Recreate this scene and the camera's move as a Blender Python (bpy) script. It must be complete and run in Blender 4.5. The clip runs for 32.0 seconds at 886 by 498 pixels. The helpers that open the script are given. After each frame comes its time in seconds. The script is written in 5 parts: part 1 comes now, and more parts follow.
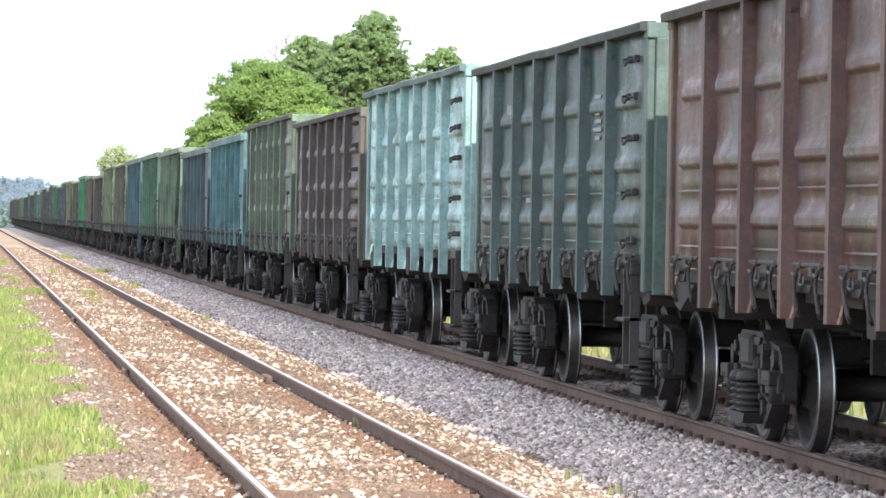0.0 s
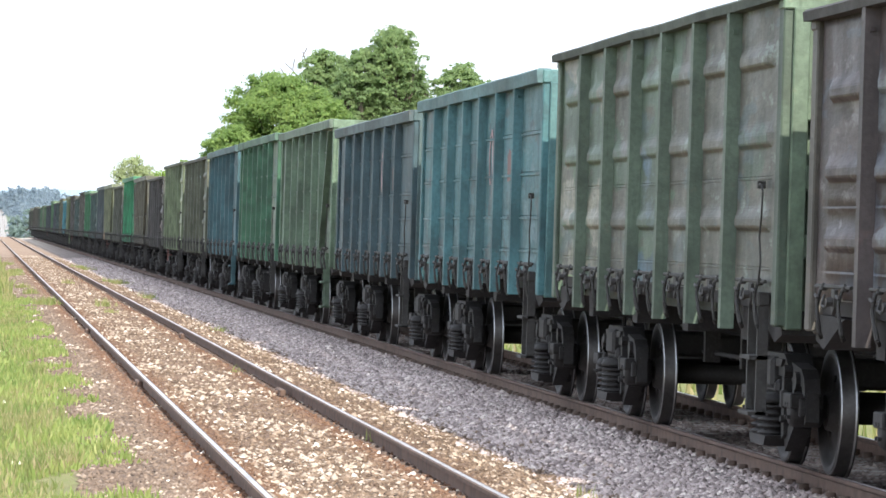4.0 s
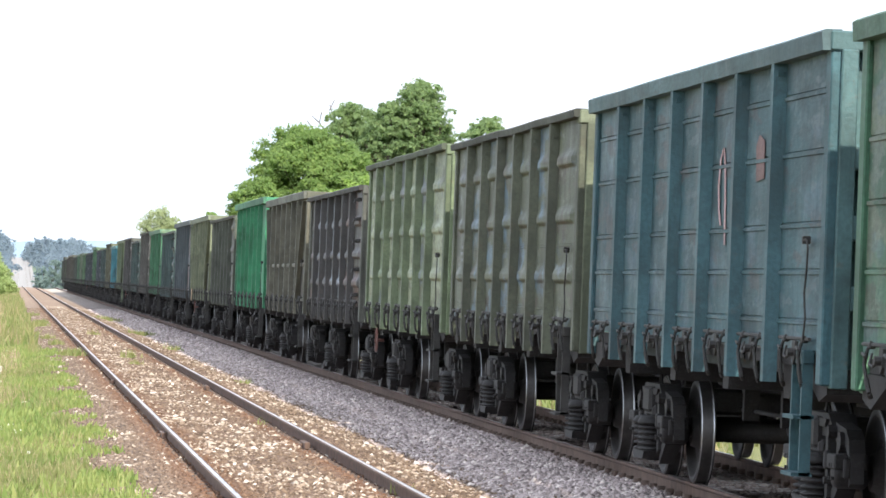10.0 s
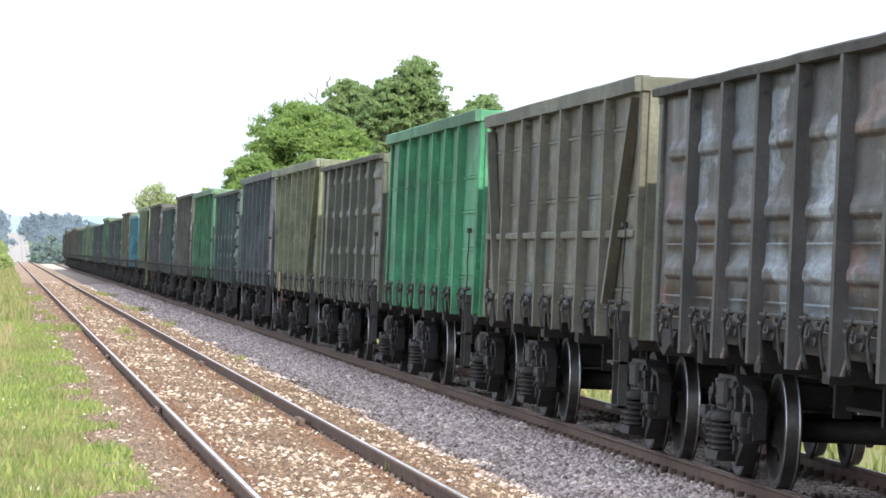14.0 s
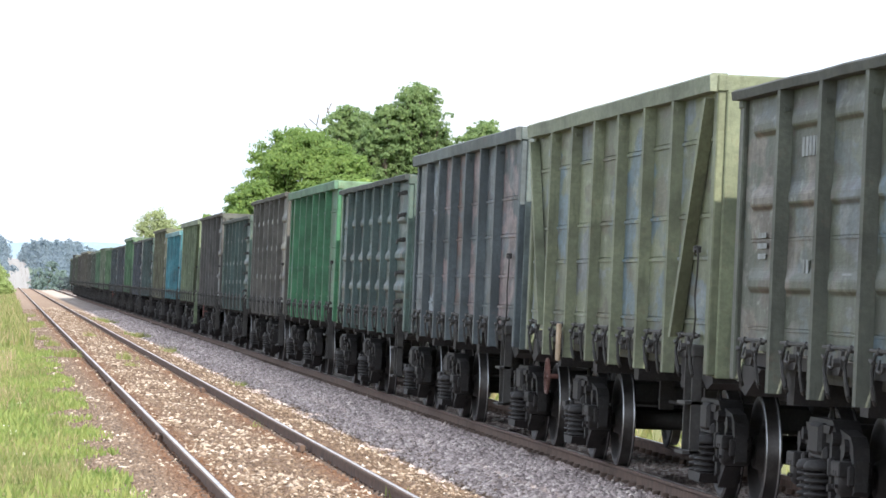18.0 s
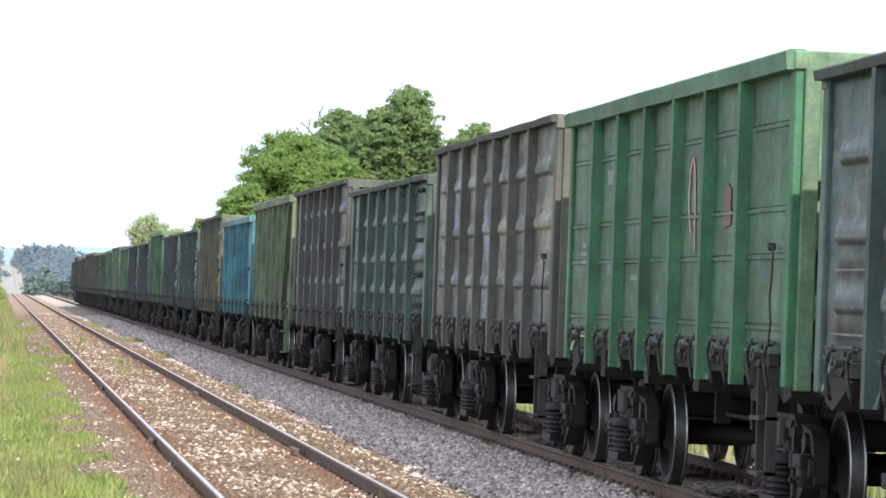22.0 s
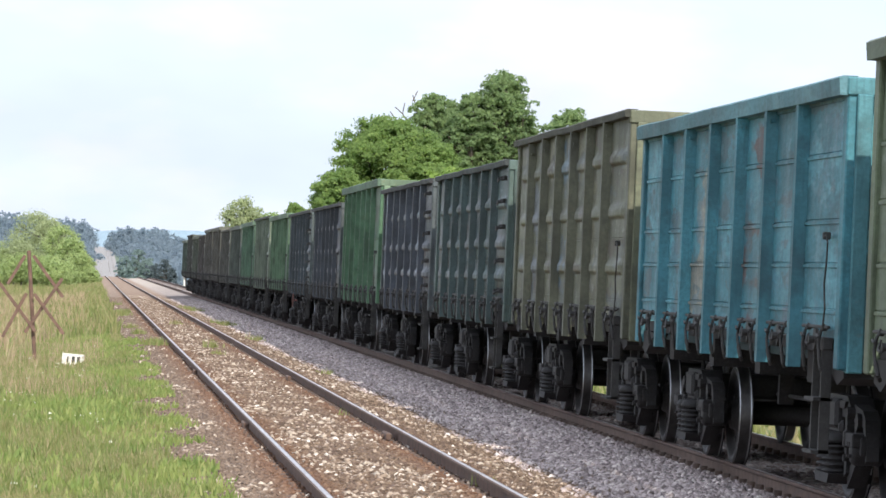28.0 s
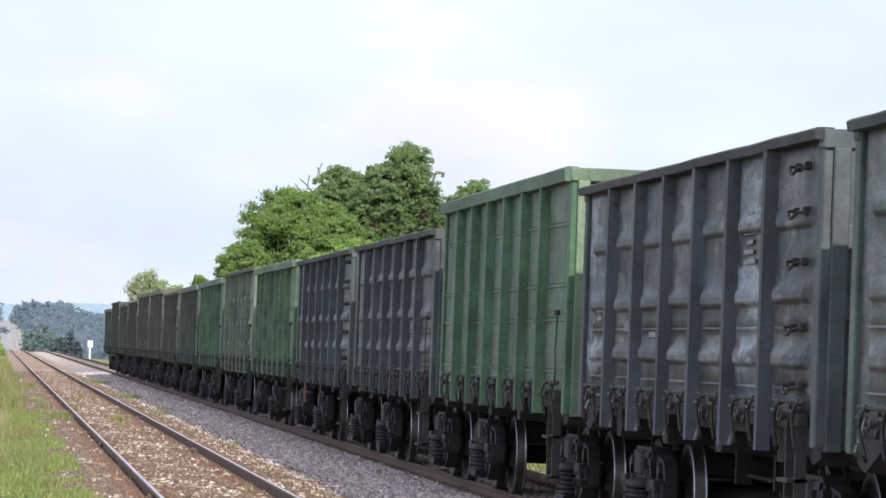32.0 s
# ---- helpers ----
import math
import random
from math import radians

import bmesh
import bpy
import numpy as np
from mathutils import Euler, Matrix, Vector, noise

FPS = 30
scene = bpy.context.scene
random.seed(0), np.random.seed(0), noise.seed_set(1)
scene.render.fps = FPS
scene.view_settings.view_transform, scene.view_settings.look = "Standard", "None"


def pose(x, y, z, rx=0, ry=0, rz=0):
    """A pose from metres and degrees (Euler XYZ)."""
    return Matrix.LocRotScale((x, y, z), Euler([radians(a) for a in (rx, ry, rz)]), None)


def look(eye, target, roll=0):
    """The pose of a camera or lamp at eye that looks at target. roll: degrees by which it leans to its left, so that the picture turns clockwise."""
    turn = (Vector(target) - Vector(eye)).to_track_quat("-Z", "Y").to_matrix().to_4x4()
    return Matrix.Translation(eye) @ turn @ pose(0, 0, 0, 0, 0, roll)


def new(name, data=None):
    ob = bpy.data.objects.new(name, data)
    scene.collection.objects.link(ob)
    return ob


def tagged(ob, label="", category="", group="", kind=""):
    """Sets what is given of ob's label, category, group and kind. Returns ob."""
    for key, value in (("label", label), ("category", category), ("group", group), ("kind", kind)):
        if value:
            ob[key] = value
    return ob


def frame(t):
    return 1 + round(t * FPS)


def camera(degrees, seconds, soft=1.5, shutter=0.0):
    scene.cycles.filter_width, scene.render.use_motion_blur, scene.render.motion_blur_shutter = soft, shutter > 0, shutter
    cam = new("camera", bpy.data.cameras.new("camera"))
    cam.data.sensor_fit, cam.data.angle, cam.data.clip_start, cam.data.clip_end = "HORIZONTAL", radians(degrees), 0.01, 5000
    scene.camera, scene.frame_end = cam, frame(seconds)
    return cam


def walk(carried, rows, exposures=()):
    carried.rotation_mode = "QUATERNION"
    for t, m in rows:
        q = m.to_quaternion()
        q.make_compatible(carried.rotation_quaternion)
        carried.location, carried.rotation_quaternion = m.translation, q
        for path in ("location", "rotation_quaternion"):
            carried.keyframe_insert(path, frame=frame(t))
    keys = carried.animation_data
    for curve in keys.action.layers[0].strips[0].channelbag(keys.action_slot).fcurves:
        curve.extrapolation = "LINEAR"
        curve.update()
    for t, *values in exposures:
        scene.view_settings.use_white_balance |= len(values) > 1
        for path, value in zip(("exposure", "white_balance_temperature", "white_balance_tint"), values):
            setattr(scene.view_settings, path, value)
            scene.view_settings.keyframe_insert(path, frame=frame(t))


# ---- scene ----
# A long train of open goods wagons rolls past on the far track of a straight double line,
# seen through a long lens from the grass verge.  x: across the line, y: away along it, z = 0: top of the rails.

EYE = Vector((0.0, 0.0, 1.697))
cam = camera(11.28, 32.0, soft=1.6)
# seconds, heading east of the line, pitch, roll (degrees)
PATH = [
    (0, 6.059, -0.357, 0.99), (0.5, 5.780, -0.387, 1.21), (1, 5.576, -0.395, 1.58), (1.5, 5.646, -0.369, 1.72),
    (2, 5.736, -0.324, 1.68), (2.5, 5.757, -0.258, 1.54), (3, 5.827, -0.189, 1.72), (3.5, 5.887, -0.175, 1.72),
    (4, 5.863, -0.160, 1.76), (4.5, 5.835, -0.100, 1.88), (6.5, 5.505, -0.216, 2.01), (7, 5.465, -0.200, 2.11),
    (7.5, 5.449, 0.063, 2.16), (8, 5.425, 0.372, 2.25), (8.5, 5.454, 0.531, 2.28), (9, 5.527, 0.619, 2.30),
    (9.5, 5.569, 0.627, 2.20), (10, 5.510, 0.515, 2.17), (10.5, 5.472, 0.177, 2.23), (11, 5.394, 0.121, 2.35),
    (11.5, 5.379, 0.173, 2.34), (12, 5.416, 0.190, 2.34), (12.5, 5.457, 0.216, 2.34), (13, 5.493, 0.200, 2.29),
    (13.5, 5.492, 0.176, 2.36), (14, 5.577, 0.221, 2.44), (14.5, 5.639, 0.369, 2.31), (16.5, 5.581, 0.403, 2.48),
    (17, 5.551, 0.426, 2.47), (17.5, 5.570, 0.528, 2.48), (18, 5.554, 0.561, 2.49), (18.5, 5.456, 0.557, 2.45),
    (19, 5.478, 0.563, 2.37), (19.5, 5.567, 0.620, 2.33), (20, 5.625, 0.676, 2.27), (20.5, 5.638, 0.700, 2.30),
    (21, 5.626, 0.699, 2.16), (21.5, 5.620, 0.701, 2.08), (22, 5.647, 0.598, 2.10), (22.5, 5.637, 0.528, 2.10),
    (23, 5.272, 0.497, 1.94), (23.5, 5.023, 0.437, 2.11), (24, 4.886, 0.384, 2.33), (24.5, 4.721, 0.384, 2.37),
    (25, 4.507, 0.371, 2.43), (25.5, 4.282, 0.326, 2.34), (26, 4.170, 0.279, 2.48), (26.5, 4.309, 0.247, 2.75),
    (28.5, 4.569, 0.527, 2.35), (29, 4.783, 0.797, 2.19), (29.5, 5.169, 0.954, 2.02), (30, 5.357, 0.946, 2.21),
    (30.5, 5.342, 0.870, 2.21), (31, 5.484, 0.979, 2.12), (31.5, 5.580, 1.157, 2.11), (32, 5.634, 1.322, 2.15),
]


def aim(yaw, pitch):
    a, b = radians(yaw), radians(pitch)
    return EYE + Vector((math.sin(a) * math.cos(b), math.cos(a) * math.cos(b), math.sin(b))) * 50


EXPOSURES = [(0, 1.12, 6500, 10), (1, 0.88, 6500, 9), (2, 0.8, 6480, 8), (4, 0.84, 6480, 8), (8, 0.78, 6500, 8), (11, 0.75, 6500, 8), (14, 0.75, 6500, 8), (18, 0.72, 6500, 8), (22, 0.57, 6480, 8), (26, 0.32, 6420, 8), (29, 0.27, 6400, 11), (32, 0.18, 6370, 13)]
walk(cam, [(t, look(EYE, aim(yaw, pitch), roll)) for t, yaw, pitch, roll in PATH], EXPOSURES)

# ---- light ----
SUN_EL, SUN_AZ = 36.0, 169.0      # degrees; the azimuth is clockwise from +y
world = bpy.data.worlds.new("world")
scene.world = world
world.use_nodes = True
wn, wl = world.node_tree.nodes, world.node_tree.links
sky = wn.new("ShaderNodeTexSky")
sky.sky_type, sky.sun_disc = "NISHITA", False
sky.sun_elevation, sky.sun_rotation = radians(SUN_EL), radians(SUN_AZ)
sky.air_density, sky.dust_density, sky.ozone_density = 1.0, 3.0, 1.0
# thin bright cloud over the whole sky
tc = wn.new("ShaderNodeTexCoord")
mp = wn.new("ShaderNodeMapping")
mp.inputs["Scale"].default_value = (9, 9, 22)
cl = wn.new("ShaderNodeTexNoise")
cl.inputs["Scale"].default_value, cl.inputs["Detail"].default_value = 1.0, 4
cr = wn.new("ShaderNodeMapRange")
for i, v in enumerate((0.36, 0.66, 0.8, 1.0)):
    cr.inputs[1 + i].default_value = v
mixc = wn.new("ShaderNodeMix")
mixc.data_type = "RGBA"
# the cloud itself: bluish veil with faintly rosy swells
swell = wn.new("ShaderNodeTexNoise")
swell.inputs["Scale"].default_value, swell.inputs["Detail"].default_value = 1.7, 5
swell_range = wn.new("ShaderNodeMapRange")
swell_range.inputs[1].default_value, swell_range.inputs[2].default_value = 0.48, 0.66
tone = wn.new("ShaderNodeMix")
tone.data_type = "RGBA"
tone.inputs[6].default_value, tone.inputs[7].default_value = (9.2, 10.3, 12.3, 1), (10.6, 10.7, 12.0, 1)
wl.new(mp.outputs[0], swell.inputs["Vector"])
wl.new(swell.outputs["Fac"], swell_range.inputs[0])
wl.new(swell_range.outputs[0], tone.inputs[0])
wl.new(tone.outputs[2], mixc.inputs[7])
wl.new(tc.outputs["Generated"], mp.inputs[0])
wl.new(mp.outputs[0], cl.inputs["Vector"])
wl.new(cl.outputs["Fac"], cr.inputs[0])
wl.new(cr.outputs[0], mixc.inputs[0])
wl.new(sky.outputs[0], mixc.inputs[6])
# the veil scatters forwards: brighter round the sun than opposite to it
sep_y = wn.new("ShaderNodeSeparateXYZ")
glow = wn.new("ShaderNodeMapRange")
for i, v in enumerate((-1.0, 1.0, 1.2, 0.82)):
    glow.inputs[1 + i].default_value = v
shade = wn.new("ShaderNodeVectorMath")
shade.operation = "SCALE"
wl.new(tc.outputs["Generated"], sep_y.inputs[0])
wl.new(sep_y.outputs[1], glow.inputs[0])
wl.new(mixc.outputs[2], shade.inputs[0])
wl.new(glow.outputs[0], shade.inputs["Scale"])
bg = wn["Background"]
bg.inputs["Strength"].default_value = 0.105
wl.new(shade.outputs[0], bg.inputs["Color"])
sun_data = bpy.data.lights.new("sun", "SUN")
sun_data.energy, sun_data.angle, sun_data.color = 4.4, radians(0.8), (1.0, 0.935, 0.835)
sun = new("sun", sun_data)
_a, _e = radians(SUN_AZ), radians(SUN_EL)
SUN_DIR = Vector((math.sin(_a) * math.cos(_e), math.cos(_a) * math.cos(_e), math.sin(_e)))
sun.matrix_world = look(SUN_DIR * 200, (0, 0, 0))


# ---- materials ----
class Graph:
    def __init__(self, name):
        self.mat = bpy.data.materials.new(name)
        self.mat.use_nodes = True
        self.n, self.l = self.mat.node_tree.nodes, self.mat.node_tree.links
        self.bsdf = self.n["Principled BSDF"]

    def node(self, kind, **values):
        nd = self.n.new(kind)
        for key, v in values.items():
            nd.inputs[key].default_value = v
        return nd

    def coords(self, scale=(1, 1, 1), out="Object", shift=True):
        """Object space, moved by the object's own random number."""
        t = self.node("ShaderNodeTexCoord")
        m = self.node("ShaderNodeMapping", Scale=scale)
        self.l.new(t.outputs[out], m.inputs[0])
        if shift:
            o = self.node("ShaderNodeObjectInfo")
            c = self.node("ShaderNodeCombineXYZ")
            k = self.math("MULTIPLY", o.outputs["Random"], 57.0)
            self.l.new(k, c.inputs[0])
            self.l.new(k, c.inputs[1])
            self.l.new(k, c.inputs[2])
            self.l.new(c.outputs[0], m.inputs["Location"])
        return m.outputs[0]

    def math(self, op, a, b=0.0):
        m = self.node("ShaderNodeMath")
        m.operation = op
        for i, v in enumerate((a, b)):
            if isinstance(v, (int, float)):
                m.inputs[i].default_value = v
            else:
                self.l.new(v, m.inputs[i])
        return m.outputs[0]

    def noise(self, vec, scale, detail=4, rough=0.55):
        t = self.node("ShaderNodeTexNoise", Scale=scale, Detail=detail, Roughness=rough)
        self.l.new(vec, t.inputs["Vector"])
        return t.outputs["Fac"]

    def ramp(self, fac, lo, hi, a=0.0, b=1.0):
        m = self.node("ShaderNodeMapRange")
        self.l.new(fac, m.inputs[0])
        for i, v in enumerate((lo, hi, a, b)):
            m.inputs[1 + i].default_value = v
        return m.outputs[0]

    def mix(self, fac, a, b, mode="MIX"):
        m = self.node("ShaderNodeMix")
        m.data_type, m.blend_type = "RGBA", mode
        for i, v in ((0, fac), (6, a), (7, b)):
            if isinstance(v, (int, float)):
                m.inputs[i].default_value = v
            elif isinstance(v, (tuple, list)):
                m.inputs[i].default_value = (*v[:3], 1)
            else:
                self.l.new(v, m.inputs[i])
        return m.outputs[2]

    def bump(self, height, strength, dist):
        b = self.node("ShaderNodeBump", Strength=strength, Distance=dist)
        self.l.new(height, b.inputs["Height"])
        self.l.new(b.outputs[0], self.bsdf.inputs["Normal"])

    def finish(self, color, rough=0.6, metal=0.0, spec=0.5):
        for key, v in (("Base Color", color), ("Roughness", rough), ("Metallic", metal), ("Specular IOR Level", spec)):
            if isinstance(v, (int, float)):
                self.bsdf.inputs[key].default_value = v
            elif isinstance(v, (tuple, list)):
                self.bsdf.inputs[key].default_value = (*v[:3], 1)
            else:
                self.l.new(v, self.bsdf.inputs[key])
        return self.mat


def tint(c, k):
    return tuple(min(1.0, v * k) for v in c)


def blend(a, b, f):
    return tuple(x * (1 - f) + y * f for x, y in zip(a, b))


NEAR_TRACK, TRAIN_TRACK, GAUGE = 2.666, 7.182, 1.52
DUST = (0.135, 0.142, 0.138)
RUST = (0.13, 0.062, 0.035)


def paint(name, base, dust=0.3, second=None, amount=0.0, rust=0.25, gloss=0.5, scuff=0.0, spec=0.4):
    """Old wagon paint: faded in clouds, streaked downwards, scuffed, dusty, with patches of an older coat and rust."""
    g = Graph(name)
    v = g.coords((1.0, 0.3, 1.0))      # marks run along the side, as the sheets do
    streak = g.coords((4.0, 1.5, 0.5))
    big, mid, fine = g.noise(v, 1.3, 5), g.noise(v, 4.2, 6, 0.7), g.noise(v, 26.0, 3)
    run, thin = g.noise(streak, 1.6, 4, 0.6), g.noise(streak, 6.0, 3)
    film = blend(DUST, tint(base, 1.3), 0.55)
    col = g.mix(g.ramp(big, 0.36, 0.64), tint(base, 0.62), tint(base, 1.3))
    if second:
        patch = g.noise(g.coords((1.0, 0.3, 0.8)), 1.9, 4, 0.5)
        edge = 0.60 - 0.26 * amount
        col = g.mix(g.ramp(patch, edge, edge + 0.03), col, g.mix(g.ramp(mid, 0.4, 0.6), tint(second, 0.7), tint(second, 1.25)))
        other = g.noise(g.coords((1.0, 0.26, 1.0)), 3.1, 4, 0.55)
        col = g.mix(g.math("MULTIPLY", g.ramp(other, 0.57, 0.61), 0.75), col, blend(tint(base, 0.6), (0.13, 0.085, 0.08), 0.45))
        col = g.mix(g.math("MULTIPLY", g.ramp(other, 0.39, 0.36), 0.6), col, blend(second, (0.25, 0.27, 0.28), 0.35))
        coat = g.noise(g.coords((1.0, 0.3, 1.0)), 2.5, 5, 0.6)
        col = g.mix(g.math("MULTIPLY", g.ramp(coat, 0.58, 0.61), 0.55), col, blend(base, (0.10, 0.14, 0.19), 0.6))
    col = g.mix(g.math("MULTIPLY", g.ramp(run, 0.44, 0.68), dust * 0.7), col, film)
    col = g.mix(g.math("MULTIPLY", g.ramp(thin, 0.56, 0.7), 0.35), col, tint(base, 0.35))
    col = g.mix(g.math("MULTIPLY", g.ramp(mid, 0.5, 0.68), dust * 0.7), col, tint(film, 0.75))
    soot = g.noise(v, 2.3, 6, 0.7)
    col = g.mix(g.math("MULTIPLY", g.ramp(soot, 0.50, 0.66), 0.5), col, blend(tint(base, 0.35), (0.03, 0.026, 0.024), 0.5))
    col = g.mix(g.math("MULTIPLY", g.ramp(g.noise(v, 5.2, 6, 0.75), 0.58, 0.68), rust), col, RUST)
    col = g.mix(g.ramp(fine, 0.42, 0.62, 0.0, 0.3), col, tint(base, 0.45))
    if scuff:
        chalk = g.noise(g.coords((1.0, 0.34, 0.8)), 4.5, 6, 0.7)
        col = g.mix(g.math("MULTIPLY", g.ramp(chalk, 0.58, 0.66), scuff), col, blend(tint(base, 1.7), (0.42, 0.43, 0.43), 0.32))
        col = g.mix(g.math("MULTIPLY", g.ramp(chalk, 0.42, 0.34), scuff), col, blend(tint(base, 0.35), (0.075, 0.05, 0.05), 0.35))
    g.bump(g.mix(0.35, g.mix(0.5, big, mid), fine), 0.45, 0.03)
    return g.finish(col, g.ramp(run, 0.3, 0.7, gloss, gloss + 0.22), 0, spec)


def steel(name, base, rough=0.6, metal=0.0, bump=0.25):
    g = Graph(name)
    v = g.coords()
    a, b = g.noise(v, 6.0, 5, 0.65), g.noise(v, 40.0, 3)
    col = g.mix(g.ramp(a, 0.3, 0.7), tint(base, 0.6), tint(base, 1.45))
    col = g.mix(g.ramp(b, 0.5, 0.75, 0, 0.22), col, tint(DUST, 0.6))
    g.bump(g.mix(0.4, a, b), bump, 0.01)
    return g.finish(col, rough, metal)


# dark running gear: colours also lowered to carry the shade under the wagons
M_BOGIE = steel("dusty_black_steel_with_shade", (0.016, 0.0138, 0.0133), 0.7)
M_UNDER = steel("dark_underframe_with_shade", (0.015, 0.0125, 0.012), 0.8)
M_WHEEL = steel("dark_brown_wheel_with_shade", (0.018, 0.0152, 0.014), 0.65)
# tyre glints put into bright edge rings; the running face is coloured dark
M_TREAD = steel("tyre_edge_glint", (0.33, 0.33, 0.335), 0.36, 1.0, 0.05)
M_RUN = steel("worn_tyre_steel", (0.05, 0.046, 0.043), 0.45, 0.7, 0.05)
M_LATCH = steel("dusty_latch_iron", (0.030, 0.028, 0.026), 0.7)
M_RAILTOP = steel("worn_rail_head_steel", (0.50, 0.47, 0.46), 0.35, 0.75, 0.08)
M_RAILSIDE = steel("rusty_rail_web", (0.105, 0.064, 0.046), 0.85)
M_CLIP = steel("rusty_rail_clip", (0.10, 0.068, 0.052), 0.85)
M_WHITEPAINT = steel("faded_white_lettering", (0.21, 0.225, 0.225), 0.7)


def ground_material():
    """Grass field, sandy track bed and grey ballast by the distance across the line."""
    g = Graph("ground_soil_ballast_and_grass")
    v = g.coords(shift=False)
    sep = g.node("ShaderNodeSeparateXYZ")
    g.l.new(v, sep.inputs[0])
    x = sep.outputs[0]
    wob = g.math("MULTIPLY", g.math("SUBTRACT", g.noise(v, 1.2, 4), 0.5), 0.7)
    xw = g.math("ADD", x, wob)
    n1, n2, n3 = g.noise(v, 0.8, 5), g.noise(v, 14.0, 4, 0.7), g.noise(v, 45.0, 2)
    sand = g.mix(g.ramp(n1, 0.3, 0.7), (0.225, 0.15, 0.102), (0.185, 0.135, 0.1))
    sand = g.mix(g.ramp(n2, 0.35, 0.7), (0.12, 0.07, 0.048), sand)
    for c in (NEAR_TRACK - 0.797, NEAR_TRACK + 0.797):
        near = g.math("ABSOLUTE", g.math("SUBTRACT", x, c))
        sand = g.mix(g.math("MULTIPLY", g.ramp(near, 0.42, 0.1), 0.6), sand, (0.15, 0.068, 0.036))
    sand = g.mix(g.math("MULTIPLY", g.ramp(xw, 1.75, 1.55), 0.7), sand, g.mix(g.ramp(n2, 0.35, 0.7), (0.095, 0.068, 0.054), (0.205, 0.152, 0.122)))
    sand = g.mix(g.ramp(n3, 0.62, 0.68, 0, 0.5), sand, (0.45, 0.37, 0.29))
    grey = g.mix(g.ramp(n2, 0.3, 0.7), (0.16, 0.13, 0.127), (0.36, 0.30, 0.295))
    grey = g.mix(g.ramp(n3, 0.4, 0.65), (0.15, 0.122, 0.12), grey)
    # far ballast paled along the line: its sunlit brightness put into the colour
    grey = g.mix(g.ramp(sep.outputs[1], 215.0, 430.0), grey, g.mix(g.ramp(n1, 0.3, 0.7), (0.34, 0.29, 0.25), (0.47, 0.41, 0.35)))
    grass = g.mix(g.ramp(n1, 0.3, 0.7), (0.17, 0.19, 0.07), (0.135, 0.165, 0.055))
    grass = g.mix(g.ramp(n2, 0.4, 0.7), grass, (0.24, 0.205, 0.11))
    # sand too goes paler with distance along the line
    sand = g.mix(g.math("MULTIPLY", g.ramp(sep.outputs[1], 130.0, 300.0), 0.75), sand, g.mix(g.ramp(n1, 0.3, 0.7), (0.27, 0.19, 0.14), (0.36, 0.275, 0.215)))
    col = g.mix(g.ramp(xw, 0.68, 0.95), grass, sand)
    col = g.mix(g.ramp(g.math("ADD", x, g.math("MULTIPLY", wob, 0.8)), 4.35, 5.0), col, grey)
    # brown bed between the train's rails, darkened for the shade below the wagons
    under_train = g.math("MULTIPLY", g.ramp(xw, 6.2, 6.5), g.ramp(xw, 8.6, 8.2))
    col = g.mix(under_train, col, g.mix(g.ramp(n2, 0.35, 0.65), (0.13, 0.10, 0.086), (0.27, 0.22, 0.19)))
    # far off, the bed turns pale grey and the grass dull green
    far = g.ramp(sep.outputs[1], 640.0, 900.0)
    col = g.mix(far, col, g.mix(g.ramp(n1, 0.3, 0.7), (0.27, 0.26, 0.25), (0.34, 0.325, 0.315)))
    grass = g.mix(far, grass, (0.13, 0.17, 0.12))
    col = g.mix(g.ramp(x, 0.4, 0.65), grass, col)
    col = g.mix(g.ramp(xw, 9.3, 9.8), col, grass)
    g.bump(g.mix(0.5, n2, n3), 0.8, 0.05)
    return g.finish(col, 0.95, 0, 0.2)


M_GROUND = ground_material()


def stone_material(name, a, b, c, verge=None):
    """Loose stones, each with a tone of its own."""
    g = Graph(name)
    geo = g.node("ShaderNodeNewGeometry")
    r = geo.outputs["Random Per Island"]
    col = g.mix(g.ramp(r, 0.0, 0.7), a, b)
    col = g.mix(g.ramp(r, 0.86, 0.95), col, c)
    v = g.coords(shift=False)
    col = g.mix(g.ramp(g.noise(v, 60.0, 3), 0.4, 0.7, 0, 0.4), col, tint(a, 0.6))
    if verge:
        sep = g.node("ShaderNodeSeparateXYZ")
        g.l.new(v, sep.inputs[0])
        col = g.mix(g.math("MULTIPLY", g.ramp(sep.outputs[0], 1.85, 1.6), 0.4), col, verge)
        for c in (NEAR_TRACK - 0.797, NEAR_TRACK + 0.797):
            near = g.math("ABSOLUTE", g.math("SUBTRACT", sep.outputs[0], c))
            col = g.mix(g.math("MULTIPLY", g.ramp(near, 0.40, 0.12), 0.65), col, (0.15, 0.07, 0.038))
    return g.finish(col, 0.9, 0, 0.25)


M_BALLAST = stone_material("grey_granite_ballast", (0.20, 0.162, 0.154), (0.58, 0.485, 0.46), (0.80, 0.71, 0.65))
# brown stones whose colour is lowered for shade under the train
M_DARKBALLAST = stone_material("oily_dark_ballast", (0.11, 0.086, 0.075), (0.22, 0.178, 0.158), (0.34, 0.29, 0.26))
M_GRAVEL = stone_material("sandy_brown_gravel", (0.092, 0.062, 0.044), (0.238, 0.17, 0.122), (0.44, 0.348, 0.27), (0.165, 0.124, 0.1))
M_PALE = stone_material("pale_limestone_chips", (0.31, 0.235, 0.18), (0.51, 0.43, 0.345), (0.78, 0.71, 0.63))


